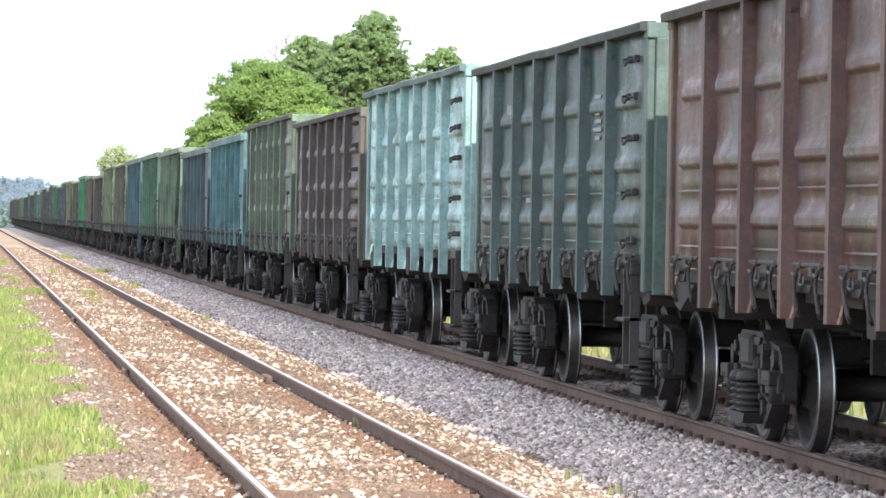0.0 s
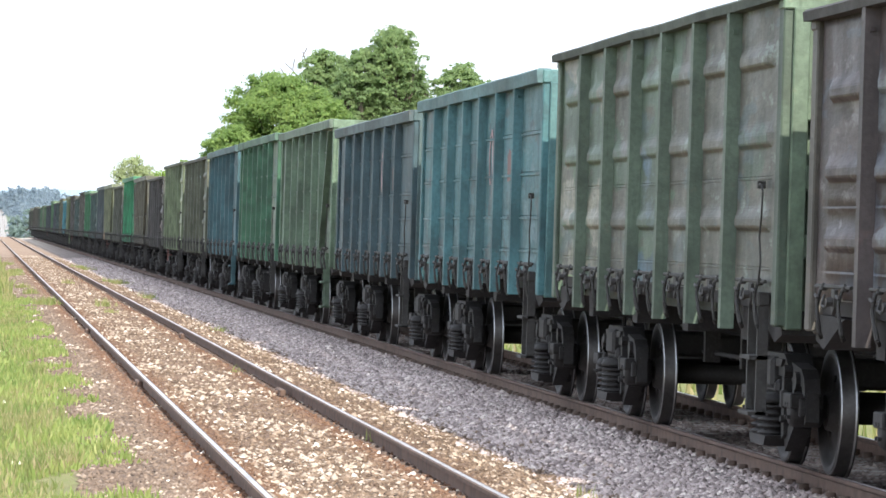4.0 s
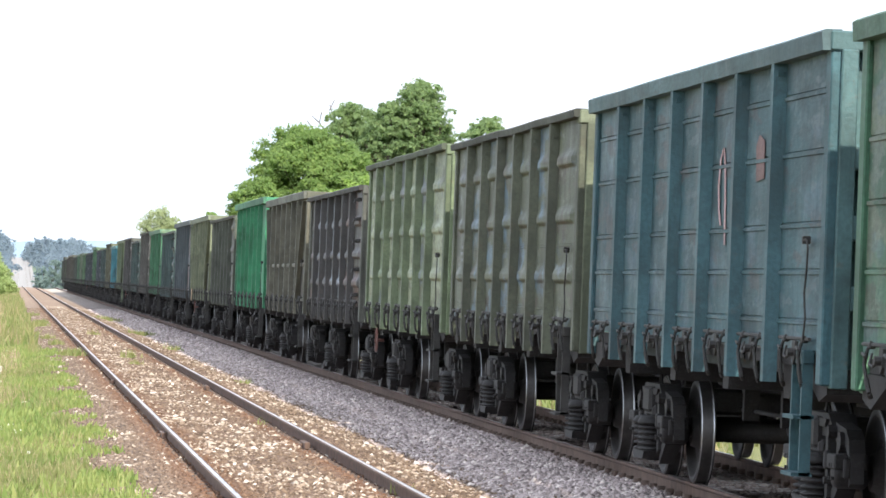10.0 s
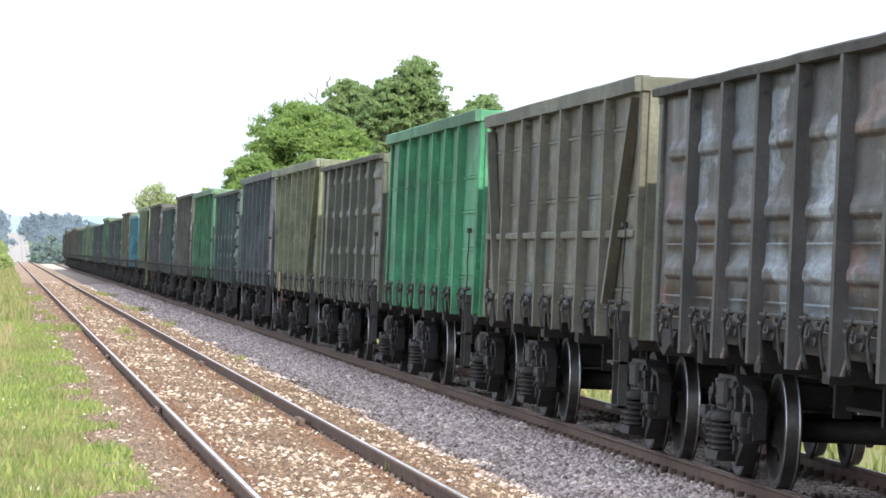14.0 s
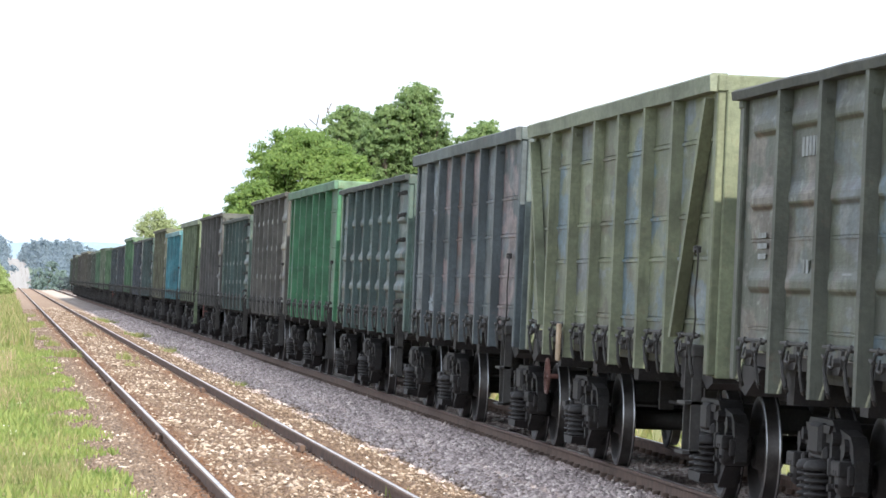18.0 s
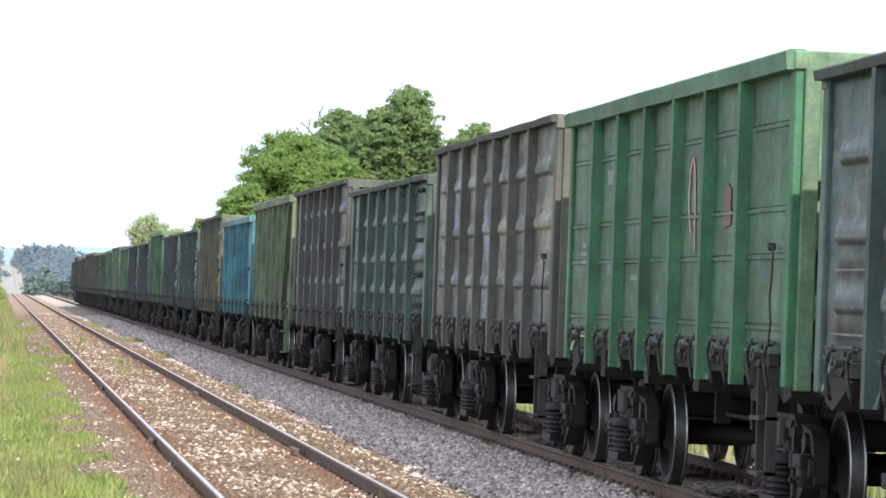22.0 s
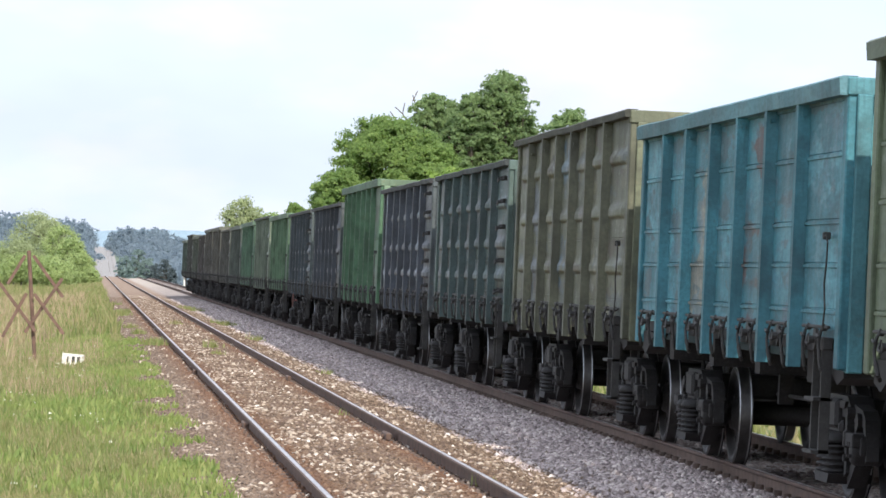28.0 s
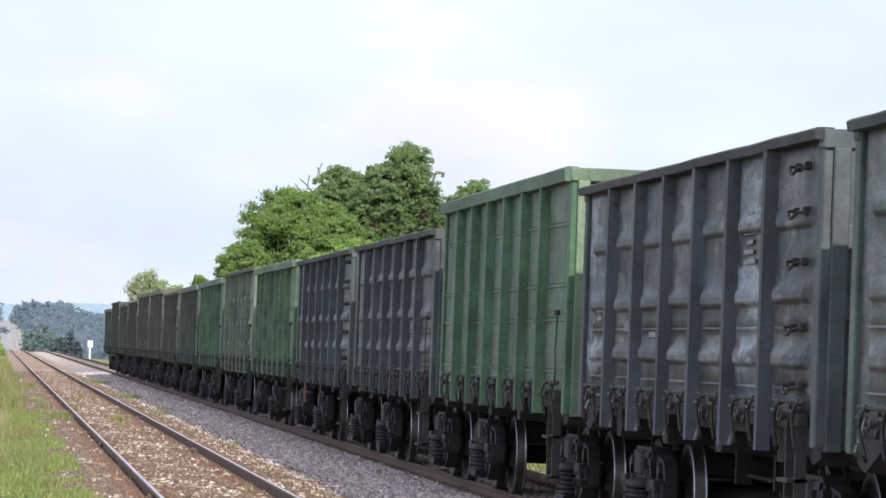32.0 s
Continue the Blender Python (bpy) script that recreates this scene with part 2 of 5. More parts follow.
def leaf_material(name, a, b, c, through_light=0.35, patch=0.35):
    g = Graph(name)
    geo = g.node("ShaderNodeNewGeometry")
    r = geo.outputs["Random Per Island"]
    v = g.coords(shift=False)
    col = g.mix(g.ramp(g.noise(v, patch, 3), 0.35, 0.65), a, b)
    col = g.mix(g.ramp(r, 0.55, 1.0), col, c)
    g.finish(col, 0.6, 0, 0.3)
    tr = g.node("ShaderNodeBsdfTranslucent")
    g.l.new(col, tr.inputs["Color"])
    ms = g.node("ShaderNodeMixShader", Fac=through_light)
    g.l.new(g.bsdf.outputs[0], ms.inputs[1])
    g.l.new(tr.outputs[0], ms.inputs[2])
    g.l.new(ms.outputs[0], g.n["Material Output"].inputs["Surface"])
    return g.mat


M_LEAF = leaf_material("oak_leaves", (0.182, 0.285, 0.093), (0.245, 0.352, 0.112), (0.332, 0.435, 0.132), 0.64)
M_LEAF_DARK = leaf_material("dark_oak_leaves", (0.205, 0.298, 0.14), (0.252, 0.35, 0.158), (0.322, 0.418, 0.176), 0.64)
# far willows: pale leaf colours hold the haze over the verge
M_LEAF_HAZE = leaf_material("haze_paled_willow_leaves", (0.31, 0.40, 0.16), (0.38, 0.46, 0.19), (0.43, 0.50, 0.22), 0.5)
M_LEAF_LIGHT = leaf_material("light_bush_leaves", (0.221, 0.340, 0.076), (0.270, 0.389, 0.092), (0.324, 0.421, 0.119), 0.5)
M_LEAF_BIRCH = leaf_material("pale_birch_leaves", (0.33, 0.38, 0.21), (0.37, 0.42, 0.23), (0.40, 0.45, 0.23), 0.5)
M_GRASS = leaf_material("meadow_grass", (0.155, 0.215, 0.06), (0.30, 0.29, 0.12), (0.42, 0.345, 0.20), 0.45, 0.9)
M_SEED = leaf_material("dry_seed_stalks", (0.38, 0.27, 0.18), (0.42, 0.31, 0.21), (0.48, 0.40, 0.24), 0.3)
M_FLOWER = leaf_material("pale_flower_petals", (0.7, 0.7, 0.55), (0.75, 0.72, 0.5), (0.8, 0.8, 0.75), 0.3)
M_WEED = leaf_material("green_track_weeds", (0.20, 0.25, 0.08), (0.26, 0.28, 0.10), (0.34, 0.29, 0.15), 0.4)
M_VERGE = leaf_material("leafy_verge_weeds", (0.175, 0.255, 0.07), (0.29, 0.345, 0.105), (0.36, 0.38, 0.14), 0.45, 1.1)
# distance haze is mixed into these woodland leaf colours as blue
M_FOREST = leaf_material("distant_forest_haze_tint", (0.265, 0.325, 0.375), (0.275, 0.335, 0.38), (0.285, 0.345, 0.385), 0.68)
# dip trees: leaf greens shifted to grey and blue to stand for haze
M_DIP = leaf_material("dark_haze_blue_dip_leaves", (0.115, 0.145, 0.155), (0.125, 0.155, 0.165), (0.135, 0.168, 0.172), 0.5)
M_CLUMP = leaf_material("haze_paled_grey_green_leaves", (0.20, 0.27, 0.25), (0.225, 0.295, 0.265), (0.25, 0.32, 0.28), 0.5)
# the ridge's blue is air haze put into its colour
M_FARRIDGE = steel("far_ridge_haze_blue", (0.20, 0.27, 0.33), 1.0, 0, 0.0)
M_BARK = steel("grey_brown_bark", (0.11, 0.09, 0.07), 0.95)
M_SIGNWOOD = steel("rusty_brown_sign_boards", (0.13, 0.075, 0.055), 0.85)
M_CONCRETE = steel("pale_weathered_concrete", (0.62, 0.60, 0.55), 0.9)
M_SLEEPER = steel("grey_concrete_sleeper", (0.20, 0.18, 0.165), 0.9)
M_BAR = steel("dark_marking_paint", (0.05, 0.05, 0.05), 0.8)


# ---- mesh helpers ----
def part(name, bm, material, parent=None, label="", m=None):
    """One mesh object out of a bmesh, under parent."""
    me = bpy.data.meshes.new(name)
    bm.to_mesh(me)
    bm.free()
    me.materials.append(material)
    return place(name, me, parent, m, None, label)


def place(name, me, parent=None, m=None, material=None, label=""):
    """An object on shared mesh data, with a material of its own where one is given."""
    ob = new(name, me)
    if parent:
        ob.parent = parent
    if m is not None:
        ob.matrix_basis = m
    if material:
        ob.material_slots[0].link = "OBJECT"
        ob.material_slots[0].material = material
    if label:
        tagged(ob, label)
    return ob


def shared(bm, *materials):
    me = bpy.data.meshes.new("piece")
    bm.to_mesh(me)
    bm.free()
    for mt in materials or (None,):
        me.materials.append(mt)
    return me


def box(bm, x0, x1, y0, y1, z0, z1, bevel=0.0, slot=0):
    before = set(bm.faces)
    vs = bmesh.ops.create_cube(bm, size=1)["verts"]
    for v in vs:
        v.co = Vector(((x0 + x1) / 2 + v.co.x * (x1 - x0), (y0 + y1) / 2 + v.co.y * (y1 - y0), (z0 + z1) / 2 + v.co.z * (z1 - z0)))
    if bevel:
        es = list({e for v in vs for e in v.link_edges})
        bmesh.ops.bevel(bm, geom=es, offset=bevel, segments=1, affect="EDGES")
    for f in bm.faces:
        if f not in before:
            f.material_index = slot
    return bm


def prism(bm, pts, x0, x1):
    """A y-z outline drawn out along x."""
    a = [bm.verts.new((x0, y, z)) for y, z in pts]
    b = [bm.verts.new((x1, y, z)) for y, z in pts]
    n = len(pts)
    bm.faces.new(a)
    bm.faces.new(b[::-1])
    for i in range(n):
        bm.faces.new((a[i], b[i], b[(i + 1) % n], a[(i + 1) % n]))
    bmesh.ops.recalc_face_normals(bm, faces=bm.faces)
    return bm


def rod(bm, p, q, r, n=6):
    p, q = Vector(p), Vector(q)
    d = q - p
    m = Matrix.Translation((p + q) / 2) @ d.to_track_quat("Z", "Y").to_matrix().to_4x4()
    bmesh.ops.create_cone(bm, cap_ends=True, segments=n, radius1=r, radius2=r, depth=d.length, matrix=m)
    return bm


def lathe(bm, profile, n, axis="X", slots=None):
    """Turns (along, radius) pairs about the axis."""
    rings = []
    for along, r in profile:
        ring = []
        for i in range(n):
            a = 2 * math.pi * i / n
            p = (along, r * math.cos(a), r * math.sin(a)) if axis == "X" else (r * math.cos(a), r * math.sin(a), along)
            ring.append(bm.verts.new(p))
        rings.append(ring)
    for k in range(len(rings) - 1):
        for i in range(n):
            f = bm.faces.new((rings[k][i], rings[k][(i + 1) % n], rings[k + 1][(i + 1) % n], rings[k + 1][i]))
            f.smooth = True
            if slots:
                f.material_index = slots[k]
    for ring in (rings[0], rings[-1]):
        bm.faces.new(ring)
    return bm


def soup(name, verts, faces, material, parent=None):
    """One mesh from arrays."""
    me = bpy.data.meshes.new(name)
    nf, k = faces.shape
    me.vertices.add(len(verts))
    me.vertices.foreach_set("co", np.ascontiguousarray(verts, dtype=np.float32).ravel())
    me.loops.add(nf * k)
    me.loops.foreach_set("vertex_index", np.ascontiguousarray(faces, dtype=np.int32).ravel())
    me.polygons.add(nf)
    me.polygons.foreach_set("loop_start", np.arange(0, nf * k, k, dtype=np.int32))
    me.update(calc_edges=True)
    me.materials.append(material)
    ob = new(name, me)
    if parent:
        ob.parent = parent
    return ob


# ---- the lie of the land ----


def smooth(t):
    t = np.clip(t, 0, 1)
    return t * t * (3 - 2 * t)


def rise(y):
    """Height of the line itself: level, then down into a dip and up the far hill."""
    y = np.asarray(y, dtype=float)
    z = -9.0 * smooth((y - 590) / 480) + 19.0 * smooth((y - 1013) / 1303) - 6.0 * smooth((y - 2316) / 870)
    return z


PROFILE_X = [-4500, -1500, -500, -200, -90, -45, -25, -14, -8, -4.5, -2.2, -0.8, 0.3, 0.9, 1.4, 2.7, 4.0, 4.5, 5.0, 5.6, 6.2, 7.1, 8.1, 8.8, 9.6, 10.5, 14, 22, 40, 80, 180, 500, 1500, 4500]
PROFILE_Z = [-2, -2, -2, -2, -1.6, -1.3, -1.2, -1.0, -0.85, -0.75, -0.6, -0.46, -0.28, -0.17, -0.13, -0.115, -0.15, -0.25, -0.26, -0.20, -0.17, -0.17, -0.18, -0.35, -0.7, -0.85, -0.9, -0.9, -0.9, -0.6, 0, 0, 0, 0]


def ground_z(x, y):
    return np.interp(x, PROFILE_X, PROFILE_Z) + rise(y)


def make_ground():
    xs = np.array(PROFILE_X, dtype=float)
    ys = np.concatenate([np.linspace(-4500, -600, 8), np.linspace(-500, 0, 11), np.arange(5, 120, 2.5), np.arange(120, 600, 20), np.arange(600, 3400, 50), np.linspace(3500, 4600, 6)])
    X, Y = np.meshgrid(xs, ys)
    Z = ground_z(X, Y)
    n, m = len(ys), len(xs)
    idx = np.arange(n * m).reshape(n, m)
    f = np.stack([idx[:-1, :-1], idx[:-1, 1:], idx[1:, 1:], idx[1:, :-1]], -1).reshape(-1, 4)
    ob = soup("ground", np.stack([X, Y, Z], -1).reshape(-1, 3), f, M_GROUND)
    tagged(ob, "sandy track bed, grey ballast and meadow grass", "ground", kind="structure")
    return ob


GROUND = make_ground()


def sweep_rail(x, name, label):
    """One running rail as a swept section, following the line."""
    sec = [(-0.037, -0.004), (-0.020, 0.0), (0.020, 0.0), (0.037, -0.004), (0.037, -0.03), (0.009, -0.045), (0.009, -0.14), (0.07, -0.165), (0.07, -0.175), (-0.07, -0.175), (-0.07, -0.165), (-0.009, -0.14), (-0.009, -0.045), (-0.037, -0.03)]
    ys = np.concatenate([np.arange(-420, 0, 60), np.arange(0, 640, 20), np.arange(640, 2500, 40)])
    zz = rise(ys)
    bm = bmesh.new()
    rings = [[bm.verts.new((x + a, y, z + b)) for a, b in sec] for y, z in zip(ys, zz)]
    n = len(sec)
    for r0, r1 in zip(rings, rings[1:]):
        for i in range(n):
            f = bm.faces.new((r0[i], r1[i], r1[(i + 1) % n], r0[(i + 1) % n]))
            f.material_index = 0 if i == 1 else 1
    bmesh.ops.recalc_face_normals(bm, faces=bm.faces)
    me = shared(bm, M_RAILTOP, M_RAILSIDE)
    return tagged(new(name, me), label, "rail", "running rails", "structure")


RAILS = []
for cx_, lab in ((NEAR_TRACK, "steel rail, polished on top, in sandy gravel"), (TRAIN_TRACK, "steel rail under the train, rusty brown web")):
    for s_ in (-1, 1):
        RAILS.append(sweep_rail(cx_ + s_ * (GAUGE / 2 + 0.037), "rail", lab))


# ---- the wagons ----
BODY, HALF_W = 12.74, 1.45
BAY = 1.714                      # between posts; the end bays are wider
END_BAY = (BODY - 5 * BAY) / 2
FLOOR = 1.36
CACHE = {}


def cached(key, make, *materials):
    if key not in CACHE:
        CACHE[key] = shared(make(), *materials)
    return CACHE[key]


def bays():
    """Middle and width of each bay along the wagon."""
    yield -BODY / 2 + END_BAY / 2, END_BAY
    for i in range(5):
        yield (i - 2) * BAY, BAY
    yield BODY / 2 - END_BAY / 2, END_BAY


PAD_ROWS = {"ribbed": (1.76, 2.23, 2.79), "pressed": (1.90, 2.52, 3.10)}
LAP_ROWS = {"ribbed": (1.53, 1.97), "pressed": (1.53, 2.20)}
SEAM_ROWS = ((1.56, 1.92, 2.26, 2.78, 3.22), (1.55, 2.08, 2.43, 3.06), (1.57, 1.93, 2.39, 2.82))


def panel_mesh(kind, top, seed, wide, edge):
    """One bay of the side sheet, outside towards -x: pressed pads, which swell downwards and turn in sharply, or lapped sheets.
    edge tells at which end the bay meets the corner of the wagon."""
    def make():
        bm = bmesh.new()
        rnd = random.Random(seed * 13 + len(kind))
        w, h = wide / 2, top - 0.05 - FLOOR
        dent = [(rnd.uniform(-w, w), rnd.uniform(0.1, h), rnd.uniform(0.14, 0.36), rnd.uniform(-0.018, 0.012)) for _ in range(10)]
        lo, hi = -w + 0.12 + (0.42 if edge < 0 else 0), w - 0.12 - (0.42 if edge > 0 else 0)
        ys = [-w, *([(-w + lo - 0.05) / 2] if edge < 0 else []), lo - 0.05, lo + 0.02, lo + 0.10, *(lo + (hi - lo) * q for q in (0.28, 0.5, 0.72)), hi - 0.10, hi - 0.02, hi + 0.05, *([(w + hi + 0.05) / 2] if edge > 0 else []), w]
        shape = []
        if kind == "seamed":
            for r in SEAM_ROWS[seed % 3]:
                z = r - FLOOR + rnd.uniform(-0.006, 0.006)
                shape += [(z - 0.022, 0.0), (z - 0.018, 0.34), (z + 0.008, 0.34), (z + 0.012, -0.2), (z + 0.022, -0.2), (z + 0.026, 0.0)]
        else:
            deep = 1.0 if kind == "ribbed" else 0.85
            for r in PAD_ROWS[kind]:
                z, k = r - FLOOR + rnd.uniform(-0.012, 0.012), deep * rnd.uniform(0.8, 1.1)
                shape += [(z - 0.105, 0.0), (z - 0.092, 0.10 * k), (z - 0.066, 0.85 * k), (z - 0.05, 1.0 * k), (z - 0.002, 1.0 * k), (z + 0.016, 0.9 * k), (z + 0.072, 0.22 * k), (z + 0.095, 0.06 * k), (z + 0.12, 0.0)]
            for r in LAP_ROWS[kind]:
                z = r - FLOOR
                shape += [(z - 0.012, 0.0), (z - 0.009, 0.16), (z + 0.004, 0.16), (z + 0.007, -0.12), (z + 0.015, -0.12), (z + 0.018, 0.0)]
            shape.sort()
        shape = [(0.0, 0.0)] + [q for q in shape if 0.01 < q[0] < h - 0.03] + [(h, 0.0)]
        full = []
        for (z0, d0), (z1, d1) in zip(shape, shape[1:]):
            n = int((z1 - z0) / 0.12) + 1
            full += [(z0 + (z1 - z0) * q / n, d0 + (d1 - d0) * q / n, abs(d0) + abs(d1) > 0.5) for q in range(n)]
        full.append((h, 0.0, False))
        loose = 0.35 if kind == "seamed" else 0.3 if kind == "pressed" else 1.0
        grid = []
        for z, pr, pad in full:
            row = []
            for y in ys:
                inner = min(1.0, max(0.0, (y - lo + 0.05) / 0.15), max(0.0, (hi + 0.05 - y) / 0.15)) if kind != "seamed" else (1.0 if -w < y < w else 0.0)
                d = 0.044 * pr * inner
                hold = (1 - (y / w) ** 4) * loose
                for cy, cz, rad, amp in dent:
                    d += hold * amp * math.exp(-2 * ((y - cy) ** 2 + (z - cz) ** 2) / rad ** 2)
                row.append(bm.verts.new((-d, y, z)))
            grid.append(row)
        for r0, r1, row in zip(grid, grid[1:], full):
            for i in range(len(ys) - 1):
                bm.faces.new((r0[i], r0[i + 1], r1[i + 1], r1[i])).smooth = kind == "ribbed" and not row[2]
        # thickness: a back sheet joined round the rim
        back = [bm.verts.new((0.04, y, z)) for y, z in ((-w, 0), (w, 0), (w, h), (-w, h))]
        bm.faces.new(back)
        bm.faces.new([*grid[0][::-1], back[0], back[1]])
        bm.faces.new([*grid[-1], back[2], back[3]])
        bm.faces.new([*[r[0] for r in grid], back[3], back[0]])
        bm.faces.new([*[r[-1] for r in grid[::-1]], back[1], back[2]])
        bmesh.ops.recalc_face_normals(bm, faces=bm.faces)
        return bm
    return cached(("panel", kind, top, seed, wide, edge), make)


def post_mesh(top, low):
    def make():
        bm = bmesh.new()
        zt = top - 0.075
        pts = [(-0.085, low), (0.085, low), (0.085, zt), (-0.085, zt)]
        prism(bm, pts, -0.10, 0.0)
        for v in bm.verts:
            if v.co.x < -0.05:
                v.co.y *= 0.72
        box(bm, -0.07, -0.03, -0.095, -0.065, zt - 0.17, zt - 0.14)
        return bm
    return cached(("post", top, low), make)


def corner_mesh(top, wide, deep):
    def make():
        bm = bmesh.new()
        return box(bm, -0.04, deep, -0.014, wide + 0.014, 1.12, top - 0.05, 0.012)
    return cached(("corner", top, wide, deep), make)


def chord_mesh(top, sag, deep):
    """Top rail of the side with a bent, beaten line."""
    def make():
        bm = bmesh.new()
        rnd = random.Random(sag * 1000 + 7)
        n = 14
        rings = []
        for i in range(n + 1):
            y = -BODY / 2 - 0.02 + (BODY + 0.04) * i / n
            dz = sag * rnd.uniform(-1, 0.6) if 0 < i < n else 0
            dx = sag * rnd.uniform(-0.6, 0.6)
            sec = [(-0.105, top - deep), (-0.115, top - 0.02), (-0.085, top), (0.03, top), (0.03, top - deep)]
            rings.append([bm.verts.new((a + dx, y, z + dz)) for a, z in sec])
        for r0, r1 in zip(rings, rings[1:]):
            for i in range(5):
                bm.faces.new((r0[i], r1[i], r1[(i + 1) % 5], r0[(i + 1) % 5]))
        bm.faces.new(rings[0])
        bm.faces.new(rings[-1][::-1])
        bmesh.ops.recalc_face_normals(bm, faces=bm.faces)
        return bm
    return cached(("chord", top, sag, deep), make)


def latch_mesh(variant):
    """Hatch gear of one bay: hinge bar, two hanging hooks and a cam plate."""
    def make():
        bm = bmesh.new()
        rnd = random.Random(40 + variant)
        rod(bm, (-0.05, -0.66, 1.44), (-0.05, 0.6, 1.44), 0.014)
        for y in (-0.46, 0.3):
            k = rnd.uniform(-0.05, 0.05)
            pts = [(-0.05, y, 1.46), (-0.075, y + 0.02, 1.40), (-0.09, y + 0.03, 1.31), (-0.085, y + k * 0.5, 1.21), (-0.07, y - 0.02 + k, 1.12), (-0.05, y + 0.02 + k, 1.09)]
            for p, q in zip(pts, pts[1:]):
                rod(bm, p, q, 0.013 if p[2] > 1.25 else 0.017)
            box(bm, -0.075, -0.03, y - 0.04, y + 0.04, 1.41, 1.455, 0.01)
            rod(bm, (-0.11, y - 0.09, 1.36), (-0.10, y + 0.06, 1.38), 0.012)
        prism(bm, [(-0.26, 1.42), (-0.15, 1.43), (-0.11, 1.32), (-0.18, 1.25), (-0.25, 1.30)], -0.085, -0.06)
        rod(bm, (-0.13, -0.2, 1.34), (-0.05, -0.2, 1.34), 0.03, 8)
        pts = [(-0.06, -0.16, 1.36), (-0.11, -0.06, 1.30), (-0.11, 0.05, 1.31), (-0.08, 0.12, 1.38)]
        for p, q in zip(pts, pts[1:]):
            rod(bm, p, q, 0.011, 5)
        return bm
    return cached(("latch", variant), make, M_LATCH)


def hatch_mesh():
    """Inclined floor flap edge below the side sheet."""
    return cached(("hatch",), lambda: box(bmesh.new(), 0.0, 0.05, -BAY / 2 + 0.09, BAY / 2 - 0.09, 1.16, FLOOR, 0.01))


def end_mesh(top):
    def make():
        bm = bmesh.new()
        box(bm, -HALF_W, HALF_W, 0.13, 0.17, 1.2, top - 0.05)
        return bm
    return cached(("end", top), make)


def rib_mesh(width, high):
    def make():
        bm = bmesh.new()
        return box(bm, -width, width, -0.06, 0.14, -high, high, 0.012)
    return cached(("rib", width, high), make)


def ladder_mesh():
    """Corner footboard: two flat bars and three treads."""
    def make():
        bm = bmesh.new()
        for y in (-0.2, 0.2):
            box(bm, -0.045, 0.035, y - 0.02, y + 0.02, 0.46, 1.36)
        for z in (0.47, 0.88):
            box(bm, -0.10, 0.05, -0.22, 0.22, z - 0.014, z + 0.014)
        box(bm, -0.05, 0.04, -0.24, 0.24, 1.26, 1.36, 0.01)
        return bm
    return cached(("ladder",), make)


def rung_mesh():
    """A bent, beaten wire rung between two short lugs."""
    def make():
        bm = bmesh.new()
        pts = [(-0.02, -0.19, 0.02), (-0.09, -0.17, 0.0), (-0.10, -0.05, -0.035), (-0.095, 0.07, -0.03), (-0.085, 0.17, 0.02), (-0.02, 0.19, 0.03)]
        for p, q in zip(pts, pts[1:]):
            rod(bm, p, q, 0.013, 5)
        for y in (-0.19, 0.19):
            box(bm, -0.045, 0.01, y - 0.03, y + 0.03, -0.01, 0.055, 0.01)
        return bm
    return cached(("rung",), make, M_LATCH)


def cable_mesh():
    def make():
        bm = bmesh.new()
        pts = [(0.22, 2.15), (0.1, 2.15), (0.03, 2.09), (0.05, 1.93), (0.12, 1.76), (0.04, 1.58), (0.10, 1.44)]
        for a, b in zip(pts, pts[1:]):
            rod(bm, (-0.05, *a), (-0.05, *b), 0.008, 5)
        box(bm, -0.06, 0.0, 0.19, 0.25, 2.12, 2.18, 0.008)
        return bm
    return cached(("cable",), make, M_LATCH)


def sill_mesh():
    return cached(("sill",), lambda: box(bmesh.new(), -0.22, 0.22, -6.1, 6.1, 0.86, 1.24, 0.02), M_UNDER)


def bearer_mesh():
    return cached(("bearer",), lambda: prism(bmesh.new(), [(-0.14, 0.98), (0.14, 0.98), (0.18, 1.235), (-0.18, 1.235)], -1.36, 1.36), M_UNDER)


def beam_mesh():
    """Buffer beam with its sloping lower edge, outside towards -y."""
    return cached(("beam",), lambda: prism(bmesh.new(), [(-6.0, 1.0), (-6.3, 1.06), (-6.3, 1.236), (-5.8, 1.236), (-5.3, 1.22)], -1.42, 1.42), M_UNDER)


def deck_mesh():
    return cached(("deck",), lambda: box(bmesh.new(), -1.40, 1.40, -6.2, 6.2, 1.24, 1.34), M_UNDER)


def tank_mesh():
    def make():
        bm = bmesh.new()
        lathe(bm, [(-0.5, 0.02), (-0.48, 0.15), (-0.4, 0.18), (0.4, 0.18), (0.48, 0.15), (0.5, 0.02)], 14)
        box(bm, -0.1, 0.1, -0.2, 0.2, 0.12, 0.34)
        return bm
    return cached(("tank",), make, M_UNDER)


def rigging_mesh():
    def make():
        bm = bmesh.new()
        rod(bm, (-0.5, -3.2, 0.72), (-0.45, 3.2, 0.70), 0.02)
        rod(bm, (0.5, -3.2, 0.72), (0.45, 3.2, 0.70), 0.02)
        rod(bm, (-0.75, -6.0, 1.02), (-0.75, 6.0, 1.0), 0.022)
        for y in (-2.2, 0.4, 2.4):
            box(bm, -0.56, -0.42, y, y + 0.1, 0.62, 1.0)
        box(bm, -0.5, 0.5, -0.1, 0.0, 0.6, 0.95)
        return bm
    return cached(("rigging",), make, M_UNDER)


